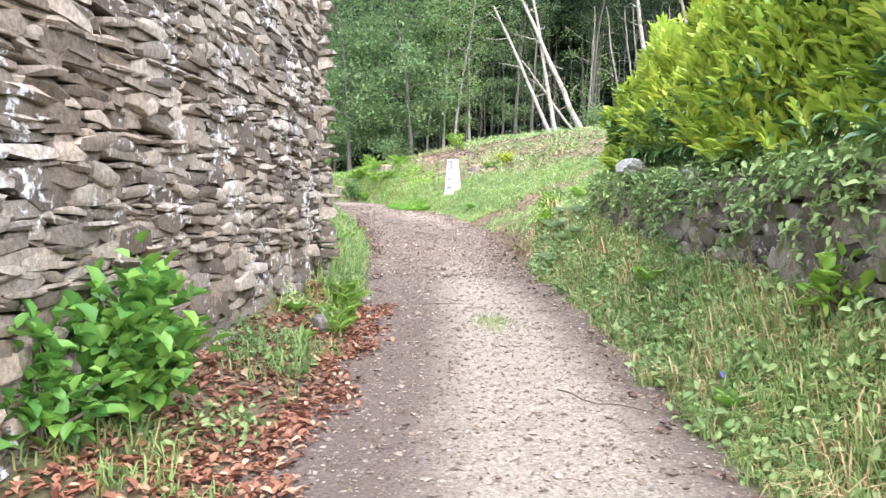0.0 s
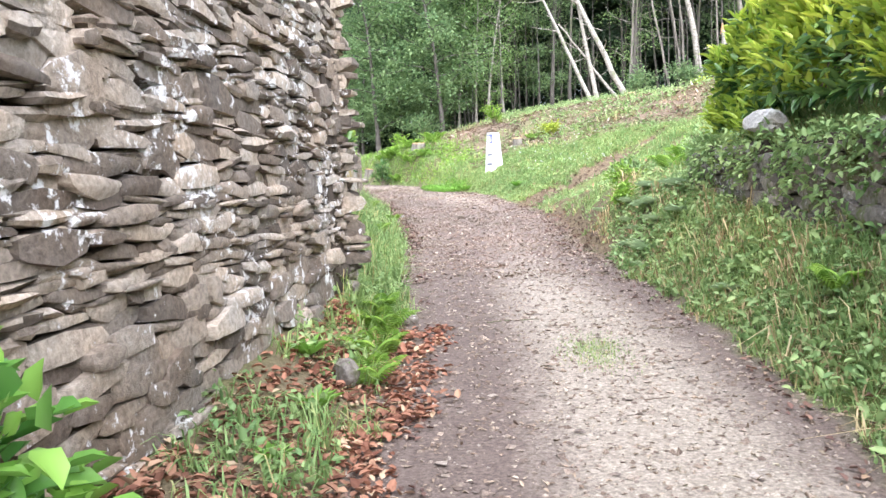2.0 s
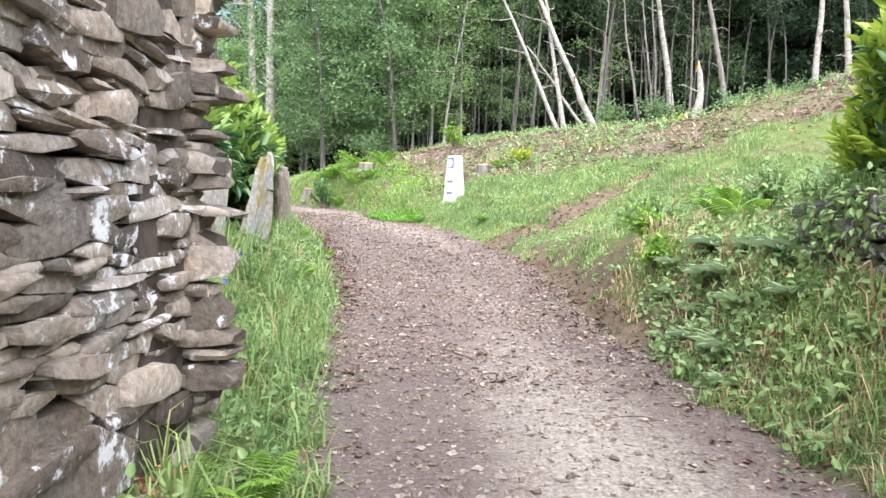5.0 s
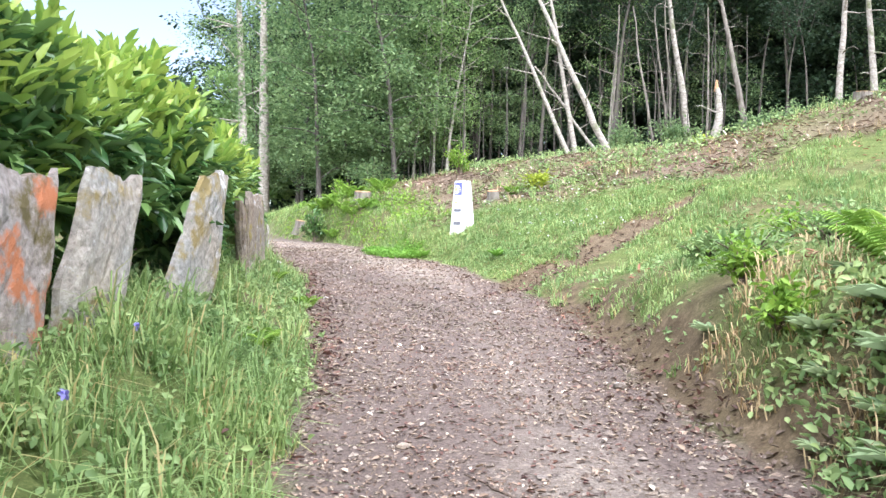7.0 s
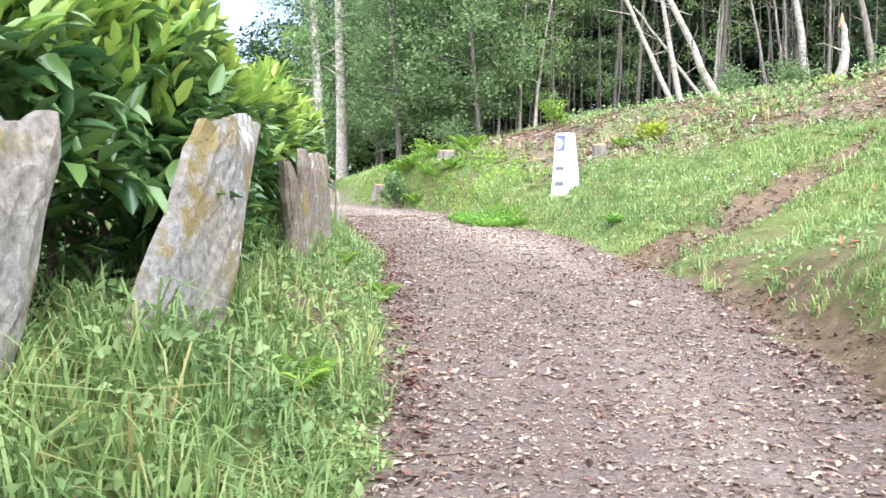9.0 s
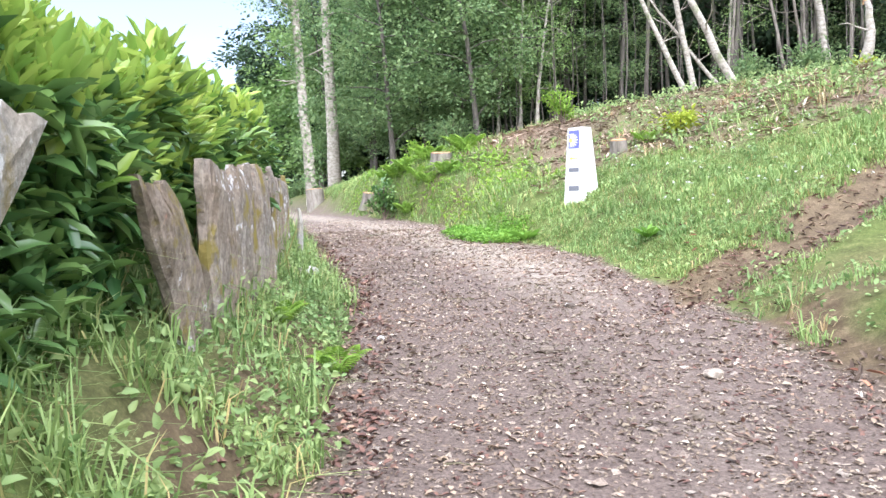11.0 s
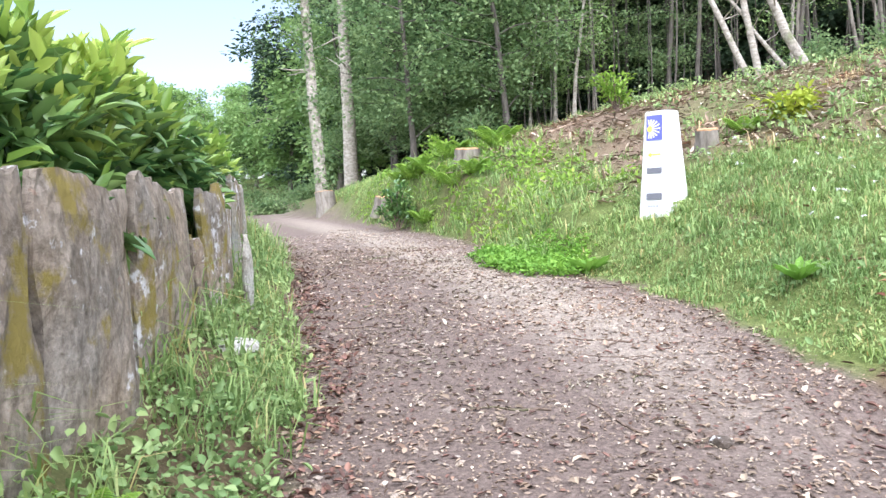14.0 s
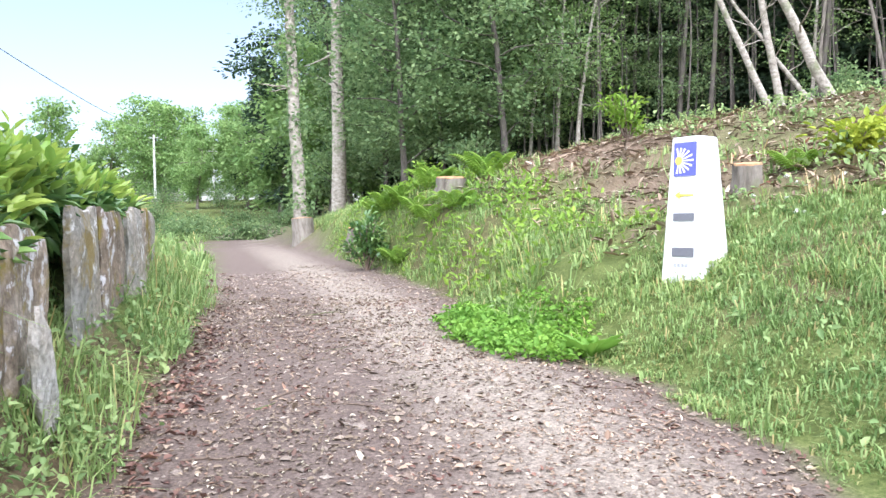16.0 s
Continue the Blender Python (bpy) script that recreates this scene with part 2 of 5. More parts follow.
def quads(name, verts, faces, mat, flat=False):
    """A mesh from arrays; every face has as many corners as the array is wide."""
    verts, faces = np.asarray(verts, np.float32), np.asarray(faces, np.int32)
    me = bpy.data.meshes.new(name)
    me.vertices.add(len(verts))
    me.vertices.foreach_set("co", verts.ravel())
    k = faces.shape[1]
    me.loops.add(faces.size)
    me.loops.foreach_set("vertex_index", faces.ravel())
    me.polygons.add(len(faces))
    me.polygons.foreach_set("loop_start", np.arange(0, faces.size, k, dtype=np.int32))
    me.update(calc_edges=True)
    me.validate()
    if flat:
        me.set_sharp_from_angle(angle=radians(42))
    me.materials.append(mat)
    return me


def child(name, me, parent=None, label=""):
    ob = new(name, me)
    if parent is not None:
        ob.parent = parent
    if label:
        ob["label"] = label
    return ob


def part(name, bm, mat, parent=None, label="", smooth=False):
    me = bpy.data.meshes.new(name)
    bmesh.ops.recalc_face_normals(bm, faces=bm.faces)
    if smooth:
        for f in bm.faces:
            f.smooth = True
    bm.to_mesh(me)
    bm.free()
    me.materials.append(mat)
    return child(name, me, parent, label)


def unit(v):
    return v / np.maximum(np.linalg.norm(v, axis=-1, keepdims=True), 1e-9)


def leaf_arrays(base, way, up, length, width, fold=0.25, droop=0.15):
    """Folded leaves of two quads each."""
    way = unit(way)
    side = unit(np.cross(way, up))
    nrm = np.cross(side, way)
    L, W = np.reshape(length, (-1, 1)), np.reshape(width, (-1, 1))
    tip = base + way * L - nrm * L * droop
    lift = nrm * W * fold
    pts = [base, base + way * L * 0.3 + side * W * 0.5 + lift, base + way * L * 0.72 + side * W * 0.36 + lift - nrm * L * droop * 0.5, tip,
           base + way * L * 0.72 - side * W * 0.36 + lift - nrm * L * droop * 0.5, base + way * L * 0.3 - side * W * 0.5 + lift]
    v = np.stack(pts, 1).reshape(-1, 3)
    i = np.arange(len(base))[:, None] * 6
    f = np.concatenate([i + [0, 1, 2, 3], i + [0, 3, 4, 5]])
    return v, f


def blade_arrays(base, way, length, width, bend):
    """Grass blades that bend over, two quads each."""
    n = len(base)
    flat = unit(way * [1, 1, 0])
    side = np.stack([-flat[:, 1], flat[:, 0], np.zeros(n)], 1)
    L, W, B = (np.reshape(a, (-1, 1)) for a in (length, width, bend))
    up = np.array([0, 0, 1.0])
    mid = base + up * L * 0.6 + flat * L * B * 0.3
    tip = base + up * L * (1 - 0.45 * B) + flat * L * B * 0.95
    v = np.stack([base - side * W / 2, base + side * W / 2, mid + side * W * 0.4, mid - side * W * 0.4, tip + side * W * 0.06, tip - side * W * 0.06], 1).reshape(-1, 3)
    i = np.arange(n)[:, None] * 6
    return v, np.concatenate([i + [0, 1, 2, 3], i + [3, 2, 4, 5]])


def joined(pieces):
    vs, fs, o = [], [], 0
    for v, f in pieces:
        vs.append(v), fs.append(f + o)
        o += len(v)
    return np.concatenate(vs), np.concatenate(fs)


def tube_arrays(points, radii, sides=7):
    """A tapering tube along points."""
    p, r = np.asarray(points, float), np.asarray(radii, float)
    d = unit(np.gradient(p, axis=0))
    ref = np.where(np.abs(d[:, 2:3]) > 0.9, [[1.0, 0, 0]], [[0, 0, 1.0]])
    a = unit(np.cross(d, ref))
    c = np.cross(d, a)
    ang = np.arange(sides) / sides * 2 * np.pi
    v = (p[:, None] + r[:, None, None] * (a[:, None] * np.cos(ang)[None, :, None] + c[:, None] * np.sin(ang)[None, :, None])).reshape(-1, 3)
    f = [[i * sides + j, i * sides + (j + 1) % sides, (i + 1) * sides + (j + 1) % sides, (i + 1) * sides + j] for i in range(len(p) - 1) for j in range(sides)]
    return v, np.array(f)


def rand_dirs(n, rng, flat=1.0):
    return unit(rng.normal(size=(n, 3)) * [1, 1, flat])


# ---------- the lie of the land ----------
def lane_z(y):
    return np.interp(y, [-40, 0, 8, 12.7, 18.3, 20, 22, 25, 30, 43, 60, 90], [-1.6, 0, 0.33, 0.51, 0.77, 0.91, 1.07, 1.24, 1.38, 1.5, 1.8, 3.0])


def lane_left(y):
    return np.interp(y, [-40, 0, 4, 5.5, 8.3, 12, 15, 18.4, 20.3, 23, 27.5, 33, 41, 60], [-1.2, -1.05, -1.0, -0.9, -0.88, -1.22, -1.47, -2.0, -2.35, -3.2, -4.7, -7.0, -10.8, -17])


def lane_right(y):
    return np.interp(y, [-40, 0, 4.2, 6.2, 8.3, 11.8, 14, 16, 19, 21, 23, 25, 28, 33, 38, 43, 60], [1.9, 1.7, 1.58, 1.53, 1.5, 1.3, 1.12, 1.2, 1.05, 0.45, -0.2, -1.1, -2.2, -4.4, -6.3, -8.6, -14.5])


def wall_right(y):
    return 2.45 - 0.03 * y


def wiggle(x, y, k, a):
    return a * (np.sin(x * k + 1.7 * np.sin(y * k * 0.7)) * np.cos(y * k * 0.83 + 1.3 * np.sin(x * k * 0.6)))


def smooth(t):
    t = np.clip(t, 0, 1)
    return t * t * (3 - 2 * t)


def track_gap(x, y):
    """Distance from the side track that climbs the hill."""
    cy = np.interp(x, [0.2, 0.8, 2.8, 5.5, 9.0], [19.6, 20.1, 21.2, 23.2, 26.0])
    return np.abs(y - cy) * 0.85 + np.where(x < 0.1, 5, 0) + np.clip(x - 3.2, 0, None) * 0.3


def ground_z(x, y):
    x, y = np.broadcast_arrays(np.asarray(x, float), np.asarray(y, float))
    z = lane_z(y)
    dl, dr = lane_left(y) - x, x - lane_right(y)
    bank_l = np.interp(y, [-5, 3, 6, 9, 11, 20, 25, 30, 36], [0.2, 0.2, 0.3, 0.48, 0.66, 0.72, 0.66, 0.3, 0.1])
    z = z + bank_l * smooth(dl / 0.95)
    z = z + np.where(dl > 0, 0.05 * np.clip(y - 45, 0, 60) * smooth(dl / 6) * 0.6, 0)
    bank_r = np.interp(y, [0, 11, 13, 17, 19.5, 22, 25, 28, 31, 36, 43, 60], [0.72, 0.76, 0.72, 0.42, 0.06, 0.12, 0.25, 0.6, 1.1, 0.95, 0.6, 0.3])
    rise = np.interp(y, [0, 11, 13, 17, 20, 22, 25, 28, 31, 36, 43, 60], [0.12, 0.16, 0.24, 0.25, 0.24, 0.31, 0.36, 0.26, 0.23, 0.215, 0.24, 0.2])
    far = np.clip(dr - 0.3, 0, None)
    far = np.where(far > 26, 26 + (far - 26) * 0.2, far)
    z = z + bank_r * smooth(dr / np.interp(y, [9, 11, 17, 19], [0.8, 0.75, 0.75, 0.8])) + rise * far
    crest = np.interp(x, [1, 4, 7, 9.5, 12, 15, 19, 30], [0, 0.25, 0.65, 1.1, 1.35, 1.6, 1.8, 2.2])
    z = z - crest * smooth((y - 20) / 12)
    terrace = smooth((x - wall_right(y) - 0.12) / 0.2) * 0.62 * smooth((11.6 - y) / 1.2)
    z = z + np.where(y < 12, terrace, 0)
    z = z - 0.1 * np.exp(-(track_gap(x, y) / 0.35) ** 2)
    off = smooth(np.maximum(dl, dr) / 0.5)
    return z + off * (wiggle(x, y, 2.3, 0.045) + wiggle(y, x, 5.1, 0.02)) + wiggle(x, y, 6.0, 0.006)


def clear_edge(x):
    """Where the grass gives way to the cleared slope."""
    return np.interp(x, [-1, 1.7, 2.8, 3.6, 6, 10], [25.2, 25.0, 24.0, 23.2, 22.8, 22.6]) + 0.35 * np.sin(2.1 * x)


def stretch(lo, fine_lo, fine_hi, hi, step_fine):
    a = np.arange(fine_lo, fine_hi, step_fine)
    out, s = [fine_hi], step_fine
    while out[-1] < hi:
        s *= 1.17
        out.append(out[-1] + s)
    back, s = [fine_lo], step_fine
    while back[-1] > lo:
        s *= 1.17
        back.append(back[-1] - s)
    return np.concatenate([back[:0:-1], a, out])


gx, gy = stretch(-600, -5, 6.5, 600, 0.085), stretch(-300, -2, 31, 900, 0.1)
X, Y = np.meshgrid(gx, gy)
Z = ground_z(X, Y)
nx = len(gx)
ids = (np.arange(len(gy) - 1)[:, None] * nx + np.arange(nx - 1)[None]).ravel()
me = quads("ground", np.stack([X, Y, Z], -1).reshape(-1, 3), np.stack([ids, ids + 1, ids + nx + 1, ids + nx], 1), M_GROUND)
edge_noise = wiggle(X, Y, 4.1, 0.08) + wiggle(Y, X, 11.0, 0.05)
inside = np.minimum(X - lane_left(Y), lane_right(Y) - X)
lane_mask = smooth((inside + edge_noise) / 0.22 + 0.5)
lane_mask = np.maximum(lane_mask, smooth(1.5 - (track_gap(X, Y) + 1.5 * edge_noise) / 0.32) * 0.1)
middle = (X - lane_left(Y)) / (lane_right(Y) - lane_left(Y))
pale_at = np.interp(Y, [0, 12, 22, 30], [0.62, 0.6, 0.72, 0.6])
pale_mask = np.exp(-((middle - pale_at) / 0.3) ** 2) * np.interp(Y, [0, 9, 13, 19, 22, 40], [1.0, 0.85, 0.42, 0.3, 0.65, 0.55])
litter_mask = smooth(1.4 - np.abs((X + 1.2) / 0.55)) * smooth((Y - 2) / 1) * smooth((9 - Y) / 1.5) * 0.75
cleared = smooth((X - lane_right(Y) - 1.0) / 1.5) * smooth((Y - clear_edge(X) + 0.5) / 1.6) * smooth((75 - Y) / 10)
litter_mask = np.maximum(litter_mask, cleared * (0.75 + wiggle(X, Y, 1.1, 0.4)))
green_mask = -0.9 * smooth(1.5 - track_gap(X, Y) / 0.36) + 0.62 + wiggle(X, Y, 1.7, 0.22) - 0.4 * np.exp(-((X - lane_right(Y) - 0.15) / 0.25) ** 2) * ((Y > 10) & (Y < 19))
green_mask = green_mask - 0.45 * smooth((Y - 14.5) / 2) * smooth((24 - Y) / 2) * smooth((lane_left(Y) - X + 0.2) / 0.2) * smooth((0.7 - lane_left(Y) + X) / 0.3)
for nm, val in (("lane", lane_mask), ("pale", pale_mask), ("litter", litter_mask), ("green", green_mask)):
    me.attributes.new(nm, "FLOAT", "POINT").data.foreach_set("value", np.clip(val, 0, 1).astype(np.float32).ravel())
for p in me.polygons:
    p.use_smooth = True
ground = tagged(child("ground", me), "gravel lane between grassy banks and a cleared hillside", "ground", kind="structure")


# ---------- masonry ----------
def rock_arrays(seed, cuts=(4, 3, 3), rough=0.2):
    """A block with worn, broken faces, one metre each way round its middle."""
    rng = np.random.default_rng(seed)
    ends = [(rng.uniform(0.4, 0.9), rng.normal(0, 0.12)) for _ in range(2)]
    bm = bmesh.new()
    bmesh.ops.create_cube(bm, size=1.0)
    bmesh.ops.subdivide_edges(bm, edges=bm.edges[:], cuts=1, use_grid_fill=True)
    for v in bm.verts:
        c = v.co
        edge = sum(abs(a) > 0.4 for a in c)
        end = ends[int(c.x > 0)] if abs(c.x) > 0.4 else (1.0, 0.0)
        rim = {1: 1.03, 2: 0.97, 3: 0.84}.get(edge, 1)
        v.co = Vector((c.x * (1.0 if edge < 3 else 0.93), c.y * rim, c.z * end[0] + end[1])) + Vector(rng.normal(0, rough, 3) * (0.2, 0.2, 0.36))
    bm.verts.index_update()
    v = np.array([x.co[:] for x in bm.verts])
    f = np.array([[y.index for y in x.verts] for x in bm.faces])
    bm.free()
    return v, f


ROCKS = [rock_arrays(i) for i in range(20)]


def masonry(name, start, end, low, high, depth, mats, parent_label, near, course=(0.024, 0.08), lengths=(0.12, 0.46), seed=3, big=0.09, top=None):
    """A dry-laid rubble wall along start to end; low and high give its foot and top along y. Stones within near are parts, the others one joined part."""
    rng = np.random.default_rng(seed)
    a, e = np.array(start, float), np.array(end, float)
    run = np.linalg.norm(e - a)
    along = (e - a) / run
    face = np.array([along[1], -along[0]]) * depth / abs(depth)
    core = bmesh.new()
    d = abs(depth)
    z0, z1 = low - 0.3, high
    ring = [a - face * 0.075, e - face * 0.075, e - face * d, a - face * d]
    vs = [core.verts.new((*p, z)) for z in (z0, z1) for p in ring]
    for q in ((0, 1, 2, 3), (4, 5, 6, 7), (0, 1, 5, 4), (1, 2, 6, 5), (2, 3, 7, 6), (3, 0, 4, 7)):
        core.faces.new([vs[i] for i in q])
    body = part(name, core, M_MORTAR)
    meshes = [quads("stone", v, f, mats[0], True) for v, f in ROCKS]
    rest, z, count = [], low - 0.05, 0
    while z < high:
        h = rng.uniform(*course) * (1.35 if z < low + 1.1 else 1.0)
        s = -rng.uniform(0, 0.2)
        while s < run:
            w = rng.uniform(*lengths) * (0.7 + h * 4)
            hh = h * rng.uniform(0.75, 1.35)
            if rng.random() < big:
                hh, w = h * rng.uniform(1.7, 2.6), w * 1.2
            k = rng.integers(20)
            sag = 0.04 * math.sin(s * 0.9 + z) + rng.normal(0, 0.006)
            c2 = a + along * (s + w / 2) + face * rng.normal(-0.07, 0.014)
            centre = np.array([*c2, z + h / 2 + sag])
            m = Matrix.Translation(centre) @ Matrix.Rotation(math.atan2(along[1], along[0]) + rng.normal(0, 0.03), 4, "Z") @ Matrix.Rotation(rng.normal(0.0, 0.07), 4, "Y") @ Matrix.Diagonal((w * 1.02, rng.uniform(0.14, 0.22), hh * rng.uniform(0.98, 1.22), 1))
            keep = top is None or centre[2] + hh * 0.4 < top(s + w / 2)
            if keep and near(centre) and count < 300:
                st = child("stone", meshes[k], body)
                st.matrix_basis = m
                count += 1
            elif keep:
                v, f = ROCKS[k]
                mm = np.array(m)
                rest.append((v @ mm[:3, :3].T + mm[:3, 3], f))
            s += w * 0.97
        z += h
    if rest:
        v, f = joined(rest)
        ob = tagged(child("far_stones", quads("far_stones", v, f, mats[1], True), body), kind="stuff")
    return tagged(body, parent_label, "wall", kind="structure")


# ---------- foliage ----------
def hedge(name, label, mid, top, y0, y1, half, low, n, seed, face_x, shoot_share=0.3, leaf=0.12, skirt=0, shoots=None):
    """A clipped-out laurel hedge along y: mid(y) its middle line, top(y) its height, low(y) its underside."""
    rng = np.random.default_rng(seed)
    ys = rng.uniform(y0, y1, n * 2)
    ang = rng.uniform(-0.15, np.pi + 0.15, n * 2)
    r = 1.04 - np.abs(rng.normal(0, 0.17, n * 2))
    lump = 1 + wiggle(ys, ang * 2, 2.4, 0.14) + wiggle(ang * 3, ys, 4.1, 0.1)
    t, lo = top(ys), low(ys)
    ends = np.sqrt(np.clip(1 - np.maximum((y0 + 0.7 - ys) / 0.7, (ys - y1 + 0.9) / 0.9).clip(0, 1) ** 2, 0.03, 1))
    sq = np.sign(np.cos(ang)) * np.abs(np.cos(ang)) ** 0.6
    x = mid(ys) + half * sq * r * lump * ends
    z = lo + (t - lo) * np.abs(np.sin(ang)) ** 0.7 * np.sign(np.sin(ang)).clip(-0.1, 1) * r * lump * ends
    keep = (np.sign(x - mid(ys)) == np.sign(face_x)) | (z > t - 0.5) | (rng.random(n * 2) < 0.35)
    keep &= z > ground_z(x, ys) + 0.05
    x, ys, z, t, lo = (q[keep] for q in (x, ys, z, t, lo))
    base = np.stack([x, ys, z], 1)
    out = unit(np.stack([(x - mid(ys)) / half, rng.normal(0, 0.35, len(x)), (z - lo) / (t - lo + 1e-6) * 1.1 - 0.1], 1))
    way = unit(out + rand_dirs(len(x), rng) * 1.15 + [0, 0, 0.2])
    up = unit(rand_dirs(len(x), rng) * 0.5 + [0, 0, 1.0])
    # new growth stands upright on the upper, outer side
    score = (z - lo) / (t - lo) + rng.normal(0, 0.4, len(x)) + wiggle(ys, z, 3.0, 0.45)
    young = score > np.quantile(score, 1 - shoot_share)
    way[young] = unit(out[young] * 0.5 + [0, 0, 0.85] + rand_dirs(young.sum(), rng) * 0.5)
    root = new(name)
    root.location = (float(mid((y0 + y1) / 2)), (y0 + y1) / 2, float(low((y0 + y1) / 2)))
    off = -np.array(root.location)
    old = ~young
    L = rng.uniform(0.75, 1.25, len(x)) * leaf
    v, f = leaf_arrays(base[old], way[old], up[old], L[old], L[old] * 0.42)
    child("foliage", quads("foliage", v + off, f, M_LAUREL), root, "dark glossy laurel leaves")
    # each shoot carries a whorl of leaves
    bs, ws, us, ls = [], [], [], []
    for k in range(3):
        d = unit(way[young] + rand_dirs(young.sum(), rng) * 0.55)
        bs.append(base[young] + way[young] * L[young, None] * 0.35 * k), ws.append(d)
        us.append(up[young]), ls.append(L[young] * 0.9)
    L2 = np.concatenate(ls)
    v, f = leaf_arrays(np.concatenate(bs), np.concatenate(ws), np.concatenate(us), L2, L2 * 0.38)
    child("new_growth", quads("new_growth", v + off, f, shoots or M_SHOOT), root, "yellow-green upright young leaves")
    if skirt:
        # the shaded growth behind the slabs, down to the ground
        sy = rng.uniform(y0, y1, skirt)
        sy[: skirt // 3] = rng.uniform(14.55, 16.5, skirt // 3)
        sx = mid(sy) + half * rng.uniform(-0.5, 0.7, skirt)
        sx[: skirt // 3] = fence_x(sy[: skirt // 3]) + rng.uniform(-0.6, -0.14, skirt // 3)
        sz = ground_z(sx, sy) + rng.uniform(0.0, 0.85, skirt)
        Ls = rng.uniform(0.8, 1.2, skirt) * leaf
        v, f = leaf_arrays(np.stack([sx, sy, sz], 1), rand_dirs(skirt, rng) + [0.15, 0, 0.2], rand_dirs(skirt, rng) * 0.5 + [0, 0, 1], Ls, Ls * 0.42)
        child("lower_growth", quads("lower_growth", v + off, f, M_LAUREL), root)
    # long shoots that stand clear of the top
    k = int((y1 - y0) * 13)
    ty = rng.uniform(y0 + 0.3, y1 - 0.3, k)
    tx = mid(ty) + half * rng.uniform(-0.6, 0.75, k)
    tz = top(ty) - 0.1 - 0.35 * ((tx - mid(ty)) / half) ** 2
    d = unit(np.stack([rng.normal(0, 0.3, k), rng.normal(0, 0.3, k), np.ones(k)], 1))
    h = rng.uniform(0.12, 0.5, k)
    bs = np.concatenate([np.stack([tx, ty, tz], 1) + d * (h * s)[:, None] for s in np.linspace(0.15, 1, 8)])
    ws = unit(np.tile(d, (8, 1)) * 0.8 + rand_dirs(8 * k, rng))
    Lt = rng.uniform(0.7, 1.1, 8 * k) * leaf
    v, f = leaf_arrays(bs, ws, rand_dirs(8 * k, rng) * 0.6 + [0, 0, 1], Lt, Lt * 0.4)
    child("tall_growth", quads("tall_growth", v + off, f, shoots or M_SHOOT), root, "long upright pale green shoots")
    stems = []
    for y in np.arange(y0 + 0.4, y1 - 0.2, 0.45):
        for _ in range(4):
            p0 = np.array([mid(y) + rng.normal(0, half * 0.25), y + rng.normal(0, 0.15), 0])
            p0[2] = ground_z(p0[0], p0[1]) - 0.05
            p2 = np.array([mid(y) + half * rng.uniform(-0.45, 0.45), y + rng.normal(0, 0.2), top(y) - rng.uniform(0.2, 0.6)])
            p1 = (p0 + p2) / 2 + rng.normal(0, 0.08, 3)
            stems.append(tube_arrays(np.stack([p0, p1, p2]), [0.022, 0.016, 0.006], 5))
    v, f = joined(stems)
    tagged(child("woody_frame", quads("woody_frame", v + off, f, M_TWIG), root), kind="stuff")
    return tagged(root, label, "hedge")


def limb_points(p, d, length, k, rng, wander=0.12):
    pts, d = [np.array(p, float)], unit(np.array(d, float))
    for _ in range(k):
        d = unit(d + rng.normal(0, wander, 3) + [0, 0, 0.03])
        pts.append(pts[-1] + d * length / k)
    return np.array(pts)


